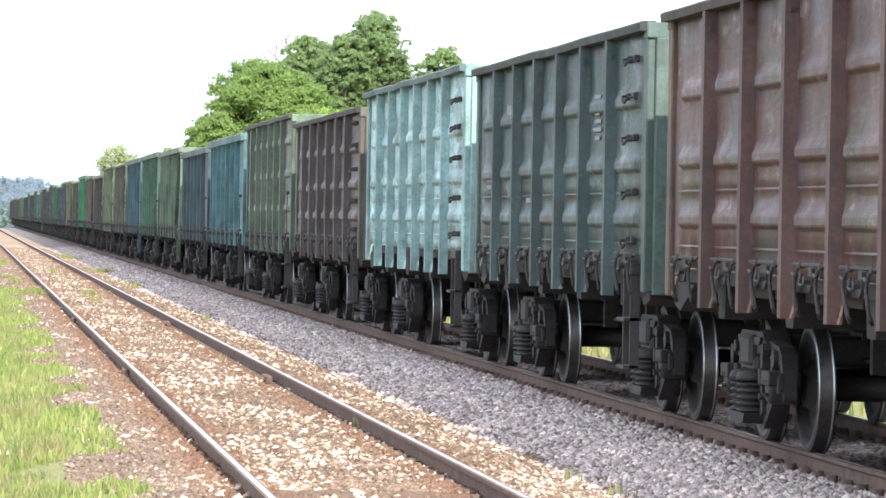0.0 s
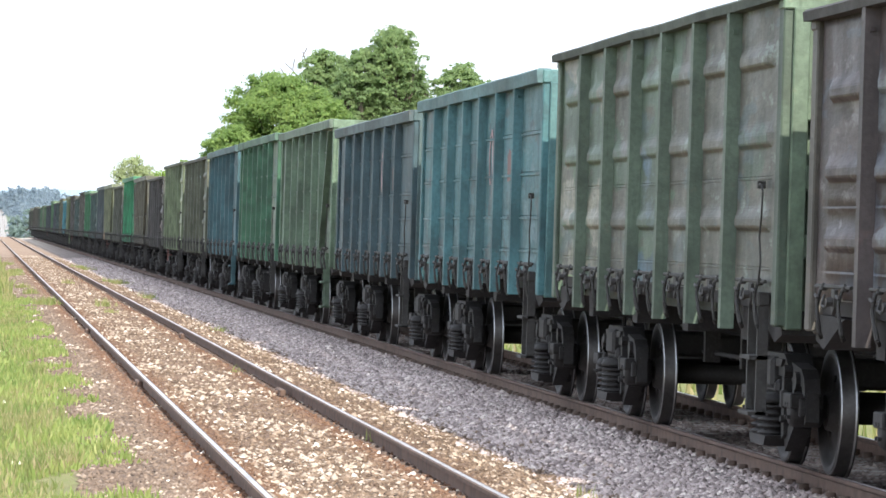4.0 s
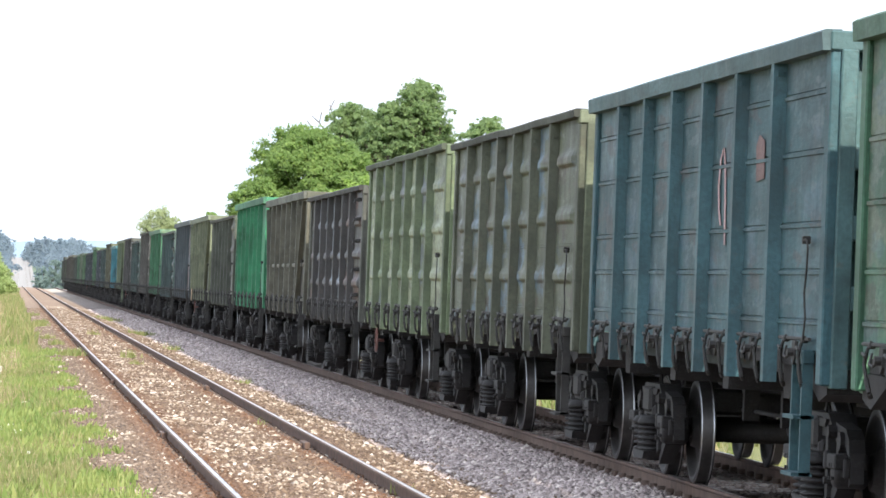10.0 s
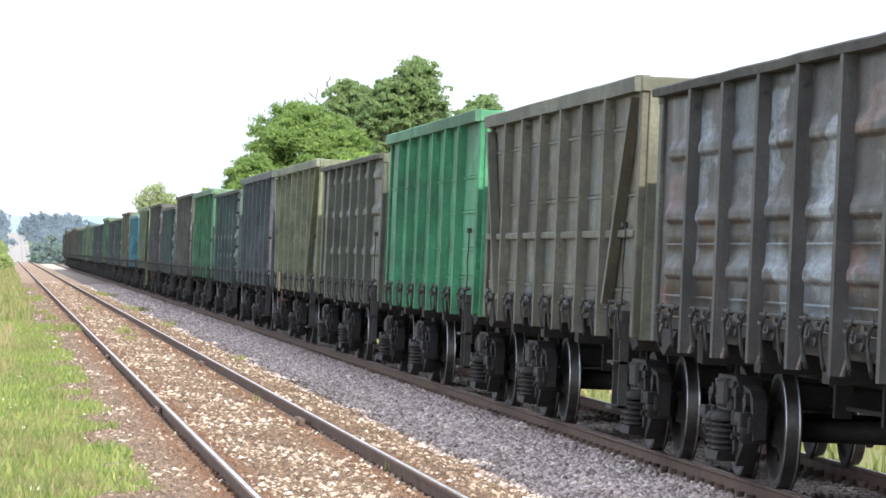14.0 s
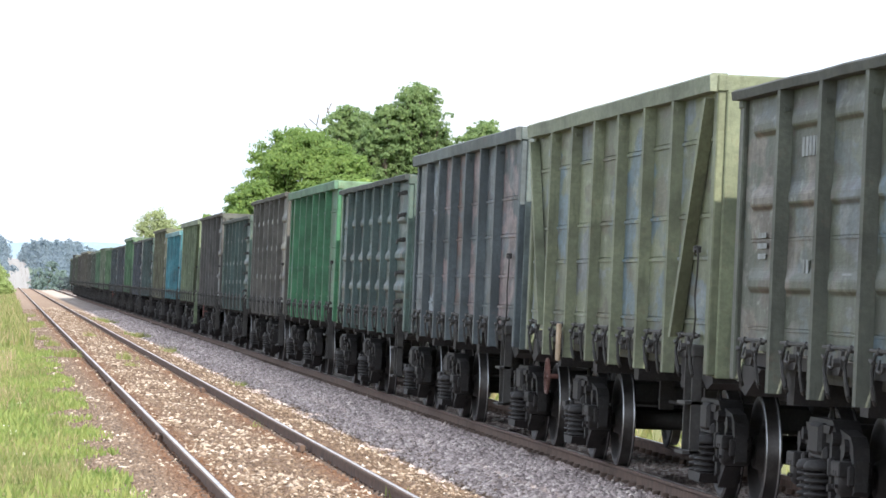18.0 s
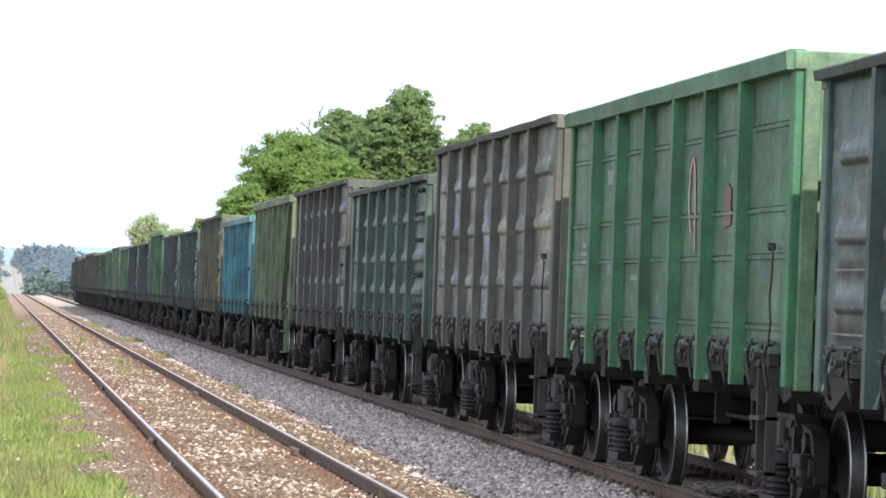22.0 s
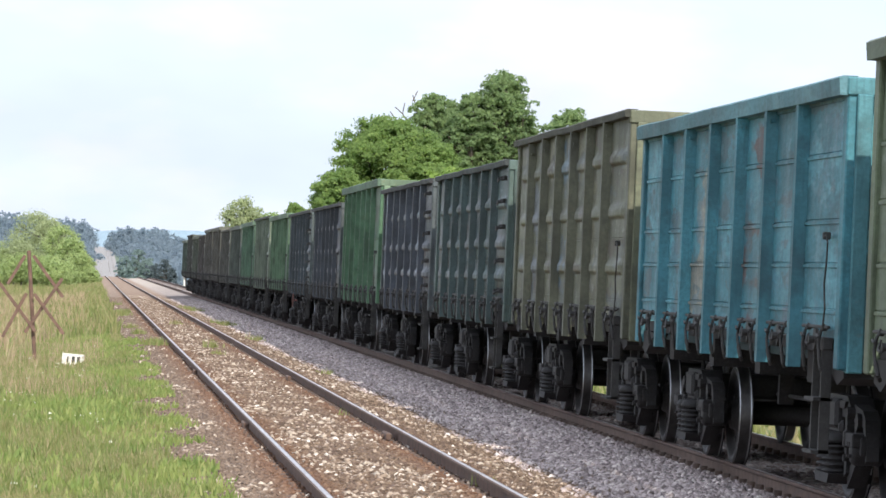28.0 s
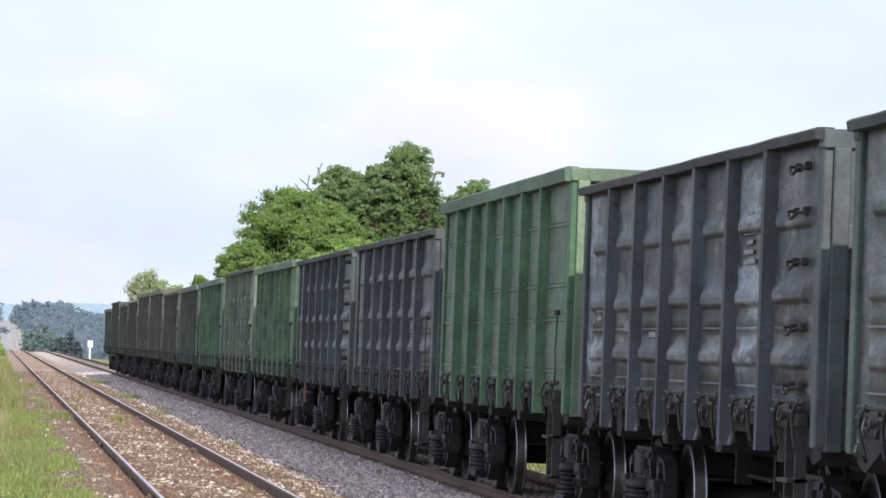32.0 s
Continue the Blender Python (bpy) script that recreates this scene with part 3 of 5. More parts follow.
def coupler_mesh():
    def make():
        bm = bmesh.new()
        box(bm, -0.09, 0.09, 0.0, 0.45, 0.98, 1.13, 0.02)
        box(bm, -0.22, 0.16, 0.42, 0.60, 0.90, 1.22, 0.04)
        box(bm, -0.2, -0.06, 0.56, 0.66, 0.94, 1.18, 0.03)
        rod(bm, (0.3, -0.05, 1.0), (0.42, 0.35, 0.66), 0.03)
        rod(bm, (0.42, 0.35, 0.66), (0.36, 0.62, 0.8), 0.03)
        return bm
    return cached(("coupler",), make, M_UNDER)


def sideframe_mesh():
    """Cast bogie side frame, outline in y-z about the bogie centre."""
    def make():
        bm = bmesh.new()
        # arched top member, narrower at its ends
        prism(bm, [(-0.62, 0.80), (-0.45, 0.89), (0.45, 0.89), (0.62, 0.80), (0.5, 0.72), (-0.5, 0.72)], -0.10, 0.10)
        prism(bm, [(-0.5, 0.85), (0.5, 0.85), (0.44, 0.79), (-0.44, 0.79)], -0.125, -0.09)
        for s in (-1, 1):
            prism(bm, [(s * 0.58, 0.83), (s * 0.98, 0.79), (s * 1.10, 0.72), (s * 1.15, 0.60), (s * 1.08, 0.58), (s * 1.0, 0.66), (s * 0.58, 0.69)], -0.065, 0.055)
            # jaws of the axle box
            prism(bm, [(s * 1.08, 0.62), (s * 1.15, 0.62), (s * 1.16, 0.40), (s * 1.10, 0.37)], -0.055, 0.045)
            prism(bm, [(s * 0.65, 0.72), (s * 0.73, 0.72), (s * 0.74, 0.36), (s * 0.67, 0.31)], -0.07, 0.06)
            # column beside the springs, and the tie below
            prism(bm, [(s * 0.37, 0.80), (s * 0.46, 0.80), (s * 0.50, 0.28), (s * 0.40, 0.24)], -0.10, 0.10)
            prism(bm, [(s * 0.73, 0.44), (s * 0.74, 0.34), (s * 0.42, 0.15), (s * 0.36, 0.26)], -0.07, 0.07)
            # web plate that leaves a window under the top member
            prism(bm, [(s * 0.45, 0.60), (s * 0.70, 0.58), (s * 0.70, 0.42), (s * 0.47, 0.28)], -0.045, 0.045)
            prism(bm, [(s * 0.57, 0.80), (s * 0.63, 0.78), (s * 0.63, 0.55), (s * 0.57, 0.55)], -0.05, 0.05)
            rod(bm, (-0.10, s * 0.90, 0.70), (-0.02, s * 0.90, 0.70), 0.07, 10)
            rod(bm, (-0.13, s * 0.60, 0.76), (-0.06, s * 0.60, 0.76), 0.05, 8)
            box(bm, -0.10, -0.05, s * 1.12 - 0.03, s * 1.12 + 0.03, 0.44, 0.58, 0.01)
            # shoe guide and lug
            box(bm, -0.14, -0.08, s * 0.54 - 0.04, s * 0.54 + 0.04, 0.48, 0.62, 0.015)
            rod(bm, (-0.14, s * 0.56, 0.40), (-0.04, s * 0.56, 0.40), 0.03, 7)
        for p, q in (((-0.07, 0.88), (0.0, 1.0)), ((0.0, 1.0), (0.07, 0.88))):
            rod(bm, (-0.02, *p), (-0.02, *q), 0.014, 5)
        # spring seat
        prism(bm, [(-0.36, 0.262), (0.36, 0.262), (0.28, 0.185), (-0.28, 0.185)], -0.215, 0.14)
        bmesh.ops.recalc_face_normals(bm, faces=bm.faces)
        return bm
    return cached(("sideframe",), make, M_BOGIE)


def spring_mesh():
    """Nest of coil springs: stacked turns."""
    def make():
        bm = bmesh.new()
        for y, x in ((-0.15, -0.11), (0.15, -0.11), (0.0, 0.02)):
            prof = []
            for k in range(5):
                z = 0.262 + k * 0.050
                prof += [(z, 0.09), (z + 0.007, 0.124), (z + 0.018, 0.132), (z + 0.029, 0.124), (z + 0.036, 0.09)]
            before = len(bm.verts)
            lathe(bm, prof, 12, "Z")
            bm.verts.ensure_lookup_table()
            for v in bm.verts[before:]:
                v.co += Vector((x, y, 0))
        for y in (-0.15, 0.15):
            before = len(bm.verts)
            lathe(bm, [(0.508, 0.05), (0.508, 0.138), (0.535, 0.14), (0.575, 0.12), (0.59, 0.03)], 12, "Z")
            bm.verts.ensure_lookup_table()
            for v in bm.verts[before:]:
                v.co += Vector((-0.11, y, 0))
        box(bm, -0.13, 0.14, -0.29, 0.29, 0.575, 0.69, 0.03)
        return bm
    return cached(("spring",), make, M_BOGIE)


def axlebox_mesh():
    def make():
        bm = bmesh.new()
        lathe(bm, [(-0.13, 0.03), (-0.13, 0.10), (-0.10, 0.125), (0.1, 0.125), (0.12, 0.10)], 14)
        box(bm, -0.15, 0.1, -0.16, 0.16, 0.02, 0.13, 0.01)
        for a in range(4):
            c, s = math.cos(a * math.pi / 2 + 0.78) * 0.085, math.sin(a * math.pi / 2 + 0.78) * 0.085
            rod(bm, (-0.155, c * 0.8, s * 0.8), (-0.12, c * 0.8, s * 0.8), 0.015)
        return bm
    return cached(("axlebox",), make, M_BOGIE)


def bolster_mesh():
    def make():
        bm = bmesh.new()
        box(bm, -1.18, 1.18, -0.22, 0.22, 0.62, 0.86, 0.03)
        box(bm, -0.3, 0.3, -0.28, 0.28, 0.80, 0.92, 0.03)
        for s in (-1, 1):
            rod(bm, (-0.8, s * 0.42, 0.42), (0.8, s * 0.42, 0.42), 0.045)
            for x in (-0.79, 0.79):
                box(bm, x - 0.05, x + 0.05, s * 0.43 - 0.035, s * 0.43 + 0.035, 0.30, 0.58, 0.01)
        return bm
    return cached(("bolster",), make, M_BOGIE)


def wheelset_mesh():
    """Axle with two forged wheels; bright rings on the tyre edges draw their glints."""
    def make():
        bm = bmesh.new()
        lathe(bm, [(-1.05, 0.065), (-0.72, 0.065), (-0.72, 0.095), (0.72, 0.095), (0.72, 0.065), (1.05, 0.065)], 14)
        for s in (-1, 1):
            x = s * 0.79
            prof = [(x + s * 0.09, 0.10), (x + s * 0.09, 0.135), (x + s * 0.025, 0.16), (x - s * 0.0, 0.34), (x + s * 0.03, 0.405), (x + s * 0.066, 0.415),
                    (x + s * 0.066, 0.468), (x + s * 0.056, 0.4765), (x - s * 0.03, 0.4785), (x - s * 0.04, 0.492), (x - s * 0.052, 0.506), (x - s * 0.064, 0.50),
                    (x - s * 0.066, 0.415), (x - s * 0.04, 0.405), (x - s * 0.03, 0.34), (x - s * 0.02, 0.16), (x - s * 0.08, 0.135), (x - s * 0.08, 0.10)]
            slots = [0, 0, 0, 0, 0, 0, 1, 2, 2, 1, 0, 0, 0, 0, 0, 0, 0]
            lathe(bm, prof, 40, "X", slots)
            # casting lugs on the web
            for a in range(3):
                t = a * 2.094
                before = len(bm.verts)
                box(bm, x - 0.035, x + 0.035, -0.03, 0.03, 0.22, 0.27, 0.008)
                bm.verts.ensure_lookup_table()
                bmesh.ops.rotate(bm, verts=bm.verts[before:], cent=(0, 0, 0), matrix=Matrix.Rotation(t, 3, "X"))
        bmesh.ops.recalc_face_normals(bm, faces=bm.faces)
        return bm
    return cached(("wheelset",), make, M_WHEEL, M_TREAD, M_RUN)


def brakewheel_mesh():
    def make():
        bm = bmesh.new()
        n, R, r = 24, 0.18, 0.016
        ring = []
        for i in range(n):
            a = 2 * math.pi * i / n
            ring.append([bm.verts.new((r * math.cos(b), (R + r * math.sin(b)) * math.cos(a), (R + r * math.sin(b)) * math.sin(a))) for b in (0.8, 2.4, 3.9, 5.5)])
        for i in range(n):
            for j in range(4):
                bm.faces.new((ring[i][j], ring[(i + 1) % n][j], ring[(i + 1) % n][(j + 1) % 4], ring[i][(j + 1) % 4]))
        for i in range(4):
            a = i * math.pi / 2
            rod(bm, (0, 0, 0), (0, R * math.cos(a), R * math.sin(a)), 0.014)
        rod(bm, (-0.03, 0, 0), (0.12, 0, 0), 0.025)
        return bm
    return cached(("brakewheel",), make)


def bar_mesh(wide, high):
    """One line of unreadable stencilled lettering, as a bar."""
    return cached(("bar", wide, high), lambda: box(bmesh.new(), -0.003, 0.0, -wide / 2, wide / 2, 0, high))


def chalk_mesh():
    """A hand-drawn looping stroke."""
    def make():
        bm = bmesh.new()
        pts = [(-0.20, 2.14), (-0.16, 2.5), (-0.10, 2.78), (0.0, 2.93), (0.13, 2.84), (0.20, 2.62), (0.14, 2.42), (0.04, 2.30)]
        for (y0, z0), (y1, z1) in zip(pts, pts[1:]):
            prism(bm, [(y0 - 0.035, z0), (y0 + 0.035, z0), (y1 + 0.035, z1), (y1 - 0.035, z1)], -0.003, 0.0)
        return bm
    return cached(("chalk",), make)


def brace_mesh(y0, z0, y1, z1):
    def make():
        bm = bmesh.new()
        d = 0.06
        return prism(bm, [(y0 - d, z0), (y0 + d, z0), (y1 + d, z1), (y1 - d, z1)], -0.11, -0.01)
    return cached(("brace", y0, z0, y1, z1), make)


WHEELSETS = {}


def bogie(wagon, y, k):
    b = place("bogie", bolster_mesh(), wagon, pose(0, y, 0))
    for s in (-1, 1):
        turn = pose(s * 1.02, 0, 0, 0, 0, 0 if s < 0 else 180)
        place("side_frame", sideframe_mesh(), b, turn)
        place("spring", spring_mesh(), b, turn)
        for e in (-1, 1):
            place("axle_box", axlebox_mesh(), b, pose(s * 1.03, e * 0.925, 0.4785, 0, 0, 0 if s < 0 else 180))
    for e in (-1, 1):
        w = place("wheelset", wheelset_mesh(), b, pose(0, e * 0.925, 0.4785))
        WHEELSETS.setdefault(k, []).append((w, e * 0.925))
    return b


# kind of side, colour of the frame, how dusty, colour of patches and how many, height, braces, extras, words
S, R, P = "seamed", "ribbed", "pressed"
TRAIN = [
    (R, (0.10, 0.048, 0.040), 0.2, (0.115, 0.095, 0.072), 0.2, 3.44, "", "r", "rusty red-brown open goods wagon with faded green lower sides"),
    (R, (0.050, 0.088, 0.086), 0.25, (0.10, 0.135, 0.135), 0.15, 3.42, "", "rt", "dark grey-green open goods wagon with dented ribbed sides"),
    (R, (0.24, 0.40, 0.39), 0.12, (0.42, 0.60, 0.61), 0.9, 3.52, "", "rh", "pale turquoise open goods wagon with ribbed sides"),
    (R, (0.066, 0.05, 0.048), 0.3, (0.11, 0.088, 0.082), 0.3, 3.35, "", "r", "dark brown open goods wagon with dented ribbed sides"),
    (P, (0.09, 0.135, 0.09), 0.35, (0.13, 0.12, 0.10), 0.9, 3.56, "", "c", "olive-grey open goods wagon with green posts and worn panels"),
    (S, (0.062, 0.165, 0.18), 0.3, (0.12, 0.22, 0.235), 0.3, 3.46, "", "cx", "teal-blue open goods wagon with a red mark on the side"),
    (S, (0.042, 0.082, 0.096), 0.25, None, 0.0, 3.38, "", "ctx", "slate-blue open goods wagon with seamed sides"),
    (S, (0.108, 0.165, 0.108), 0.3, (0.14, 0.18, 0.135), 0.25, 3.58, "n", "ct", "olive-green open goods wagon with a diagonal end brace"),
    (S, (0.052, 0.145, 0.083), 0.3, (0.135, 0.165, 0.115), 0.8, 3.63, "", "cx", "mid-green open goods wagon with a red mark on the side"),
    (S, (0.042, 0.108, 0.125), 0.3, (0.075, 0.13, 0.145), 0.25, 3.63, "", "cx", "blue-grey open goods wagon with seamed sides and a red mark"),
    (P, (0.10, 0.112, 0.07), 0.35, (0.16, 0.24, 0.30), 0.12, 3.58, "", "ct", "brown-olive open goods wagon with blue paint daubs"),
    (P, (0.165, 0.215, 0.115), 0.4, (0.33, 0.36, 0.235), 0.9, 3.63, "", "c", "light olive-green open goods wagon with pale panels"),
    (R, (0.062, 0.058, 0.056), 0.25, (0.165, 0.10, 0.085), 0.35, 3.35, "", "rw", "dark grey open goods wagon with patched brown and grey panels"),
    (S, (0.115, 0.11, 0.08), 0.45, (0.17, 0.16, 0.13), 0.2, 3.51, "nf", "cb", "brown-olive open goods wagon with diagonal braces and a waist rail"),
    (S, (0.035, 0.225, 0.105), 0.15, None, 0.0, 3.63, "", "ct", "bright green open goods wagon with white stencilled marks"),
    (P, (0.082, 0.094, 0.068), 0.35, (0.17, 0.15, 0.125), 0.25, 3.39, "", "ct", "dark olive-brown open goods wagon with dented sides"),
    (S, (0.17, 0.19, 0.115), 0.5, (0.17, 0.21, 0.24), 0.22, 3.58, "nf", "cp", "olive-green open goods wagon with a pale wood patch"),
    (S, (0.07, 0.09, 0.10), 0.25, (0.22, 0.16, 0.165), 0.55, 3.60, "", "c", "slate-grey open goods wagon with patched blue and brown panels"),
    (R, (0.052, 0.092, 0.088), 0.28, (0.13, 0.15, 0.145), 0.2, 3.38, "", "r", "dark green-grey open goods wagon with dented ribbed sides"),
    (S, (0.045, 0.165, 0.08), 0.25, (0.078, 0.15, 0.088), 0.6, 3.58, "", "cxot", "green open goods wagon with a pale green ribbed end"),
    (P, (0.105, 0.10, 0.088), 0.4, (0.25, 0.24, 0.21), 0.3, 3.62, "", "ct", "brown-grey open goods wagon with pale patched panels"),
    (R, (0.048, 0.084, 0.078), 0.28, (0.12, 0.14, 0.135), 0.25, 3.33, "", "r", "dark green open goods wagon with dented ribbed sides"),
    (P, (0.075, 0.073, 0.07), 0.35, (0.16, 0.18, 0.19), 0.15, 3.58, "", "cw", "dark grey-brown open goods wagon with worn ribbed sides"),
    (S, (0.135, 0.175, 0.105), 0.4, None, 0.0, 3.58, "n", "c", "olive-green open goods wagon with a diagonal end brace"),
    (S, (0.055, 0.215, 0.262), 0.2, (0.11, 0.32, 0.38), 0.5, 3.37, "", "c", "turquoise-blue open goods wagon with seamed sides"),
    (P, (0.125, 0.13, 0.08), 0.35, (0.18, 0.175, 0.115), 0.3, 3.59, "", "c", "olive-brown open goods wagon with pressed panels"),
    (R, (0.050, 0.086, 0.084), 0.3, (0.14, 0.15, 0.15), 0.3, 3.37, "", "r", "dark slate-green open goods wagon with dented sides"),
    (R, (0.056, 0.068, 0.086), 0.3, (0.17, 0.175, 0.18), 0.25, 3.37, "", "rt", "dark slate-grey open goods wagon with dented ribbed sides"),
    (S, (0.07, 0.155, 0.082), 0.3, (0.12, 0.165, 0.115), 0.3, 3.62, "", "co", "green open goods wagon with a pale green ribbed end"),
    (R, (0.052, 0.062, 0.076), 0.3, (0.13, 0.14, 0.15), 0.2, 3.33, "", "c", "dark slate open goods wagon with dented sides"),
    (R, (0.052, 0.07, 0.08), 0.3, (0.11, 0.135, 0.145), 0.3, 3.33, "", "r", "dark teal-grey open goods wagon with dented sides"),
    (S, (0.09, 0.165, 0.09), 0.35, None, 0.0, 3.40, "", "c", "green open goods wagon with smooth sides"),
    (R, (0.15, 0.19, 0.135), 0.4, (0.22, 0.25, 0.2), 0.3, 3.46, "", "c", "pale grey-green open goods wagon with ribbed sides"),
    (S, (0.085, 0.165, 0.10), 0.35, None, 0.0, 3.40, "", "c", "green open goods wagon with smooth sides"),
    (S, (0.085, 0.105, 0.085), 0.4, None, 0.0, 3.38, "", "c", "grey-green open goods wagon with smooth sides"),
    (R, (0.085, 0.085, 0.07), 0.4, (0.14, 0.13, 0.11), 0.2, 3.33, "", "c", "dark olive open goods wagon with ribbed sides"),
    (S, (0.105, 0.10, 0.08), 0.4, None, 0.0, 3.54, "", "c", "brown-olive open goods wagon with smooth sides"),
    (S, (0.10, 0.095, 0.08), 0.4, None, 0.0, 3.56, "", "c", "brown-grey open goods wagon with smooth sides"),
    (R, (0.085, 0.075, 0.068), 0.4, None, 0.0, 3.35, "", "c", "dark brown open goods wagon with ribbed sides"),
    (S, (0.085, 0.10, 0.072), 0.4, None, 0.0, 3.38, "", "c", "olive-green open goods wagon with smooth sides"),
    (R, (0.078, 0.078, 0.068), 0.4, None, 0.0, 3.54, "", "c", "dark grey-brown open goods wagon with ribbed sides"),
    (S, (0.075, 0.105, 0.08), 0.4, None, 0.0, 3.29, "", "c", "grey-green open goods wagon at the end of the train"),
]
# bays, counted from the leading far end, that carry daubs of another paint
BLUE, ICE, CREAM, RED, SLATE = (0.13, 0.20, 0.25), (0.34, 0.39, 0.44), (0.34, 0.32, 0.25), (0.15, 0.085, 0.075), (0.17, 0.19, 0.21)
DAUBS = {3: {1: SLATE, 3: RED}, 4: {0: CREAM, 1: CREAM, 3: BLUE}, 10: {1: BLUE, 3: BLUE, 5: BLUE}, 11: {1: SLATE, 3: SLATE, 5: SLATE}, 12: {0: RED, 1: ICE, 2: SLATE, 3: ICE, 4: ICE, 6: RED},
         16: {1: BLUE, 2: SLATE, 4: BLUE, 5: BLUE}, 17: {0: SLATE, 1: ICE, 3: RED, 5: SLATE}, 20: {1: ICE, 3: ICE, 4: CREAM, 5: CREAM, 6: CREAM}, 22: {1: BLUE, 3: ICE, 4: BLUE, 5: RED}, 24: {2: CREAM, 4: RED, 5: BLUE}, 15: {2: SLATE, 3: BLUE}, 25: {1: SLATE, 3: BLUE}, 27: {0: ICE, 5: ICE}}
M_REDMARK = paint("faded_red_mark", (0.21, 0.10, 0.09), 0.5)
M_CHALK = paint("faded_pink_chalk", (0.42, 0.26, 0.26), 0.2)
M_WOODPATCH = paint("bare_wood_patch", (0.42, 0.31, 0.20), 0.1)
M_BRAKEWHEEL = paint("red_brown_handwheel", (0.20, 0.09, 0.075), 0.3)


def wagon(k, spec):
    kind, base, dust, second, amount, top, braces, extras, words = spec
    ob = new("goods_wagon")
    ob.empty_display_size = 0.5
    tagged(ob, words, "goods wagon", "wagons of the passing train")
    grime = tint(blend(base, (0.07, 0.068, 0.065), 0.05 if kind == S else 0.22 if kind == P else 0.12), 0.92)
    m_frame = paint("wagon_frame_paint", grime, dust * 0.3, None, 0, 0.2, 0.5)
    m_top = paint("wagon_top_paint", blend(base, (0.03, 0.029, 0.028), 0.72) if kind != S else blend(base, (0.16, 0.18, 0.165), 0.35), dust * 0.6, None, 0, 0.3, 0.6)
    m_panel = paint("wagon_panel_paint", blend(tint(base, 0.9 if kind != S else 0.88), (0.17, 0.175, 0.175), 0.03 + 0.06 * dust), dust * (0.6 if kind == S else 0.42), second and tint(second, 0.88), amount, 0.18 if kind == S else 0.28, 0.46 if kind == S else 0.42, 0.35 if kind == S else 0.72, 0.3)
    daubs = {i: paint("wagon_panel_daub", blend(tint(base, 0.9 if kind != S else 0.88), (0.17, 0.175, 0.175), 0.03 + 0.06 * dust), dust * 0.6, tint(c, 0.75), 0.3, 0.3, 0.42, 0.4, 0.3) for i, c in DAUBS.get(k, {}).items()}
    m_end = paint("wagon_end_paint", blend(base, (0.25, 0.3, 0.2), 0.12 if "o" not in extras else 0.45), dust * 0.5, None, 0, 0.35)
    # hatch paint mixed towards black to carry the shade below the sides
    m_hatch = paint("wagon_hatch_shaded_paint", blend(grime, (0.045, 0.042, 0.038), 0.7), 0.25, None, 0, 0.4, 0.7)
    low = 1.10 if kind == S else 1.06
    for s in (-1, 1):
        face = pose(s * HALF_W, 0, 0, 0, 0, 0 if s < 0 else 180)
        for i, (yy, wide) in enumerate(bays()):
            mm = face @ pose(0, yy, FLOOR)
            place("side_panel", panel_mesh(kind, top, k % 3 + 3 * ((k + i) % 3), wide, (i == 6) - (i == 0)), ob, mm, daubs.get(6 - i, m_panel) if s < 0 else m_panel)
            if "h" not in extras or s > 0:
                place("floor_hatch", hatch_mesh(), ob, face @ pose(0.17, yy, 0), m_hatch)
                place("hatch_latch", latch_mesh((i + k) % 3), ob, face @ pose(0, yy, 0))
            if 0 < i:
                place("side_post", post_mesh(top, low), ob, face @ pose(0, yy - wide / 2, 0), m_frame)
        for e in (-1, 1):
            place("corner_post", corner_mesh(top, 0.16, 0.30 if kind == R else 0.16 if kind == P else 0.07), ob, face @ pose(0, e * BODY / 2 - (0.16 if e > 0 else 0), 0), m_end if kind == R else m_frame)
        place("top_rail", chord_mesh(top, 0.005 if kind == S else 0.007 + 0.002 * (k % 3), 0.15 if kind == S else 0.085), ob, face, m_top)
        place("footboard", ladder_mesh(), ob, face @ pose(-0.02, -5.6 if s < 0 else 5.6, 0), m_frame if k in (7, 9, 23) else M_LATCH)
        if "r" in extras:
            for z in (1.53, 1.95, 2.42, 2.78, 3.10):
                place("rung", rung_mesh(), ob, face @ pose(-0.02, (-BODY / 2 + 0.80) * (1 if s < 0 else -1), z))
        else:
            place("brake_cable", cable_mesh(), ob, face @ pose(-0.02, (-BODY / 2 + 0.45) * (1 if s < 0 else -1), 0))
        if "n" in braces:
            place("diagonal_brace", brace_mesh(-BODY / 2 + 0.25, top - 0.2, -BODY / 2 + BAY - 0.05, FLOOR + 0.05) if s < 0 else brace_mesh(BODY / 2 - 0.25, top - 0.2, BODY / 2 - BAY + 0.05, FLOOR + 0.05), ob, face, m_frame)
        if "f" in braces:
            place("diagonal_brace", brace_mesh(BODY / 2 - 0.25, top - 0.2, BODY / 2 - BAY + 0.05, FLOOR + 0.05) if s < 0 else brace_mesh(-BODY / 2 + 0.25, top - 0.2, -BODY / 2 + BAY - 0.05, FLOOR + 0.05), ob, face, m_frame)
    for e in (-1, 1):
        face = pose(0, e * (BODY / 2 - 0.02), 0, 0, 0, 0 if e < 0 else 180)
        place("end_wall", end_mesh(top), ob, face, m_end)
        place("end_top_rail", rib_mesh(1.5, 0.07), ob, face @ pose(0, 0, top - 0.08), m_end)
        for z in (1.62, 2.12, 2.62):
            place("end_rib", rib_mesh(1.4, 0.09), ob, face @ pose(0, 0, z + (top - 3.4) * 0.5), m_end)
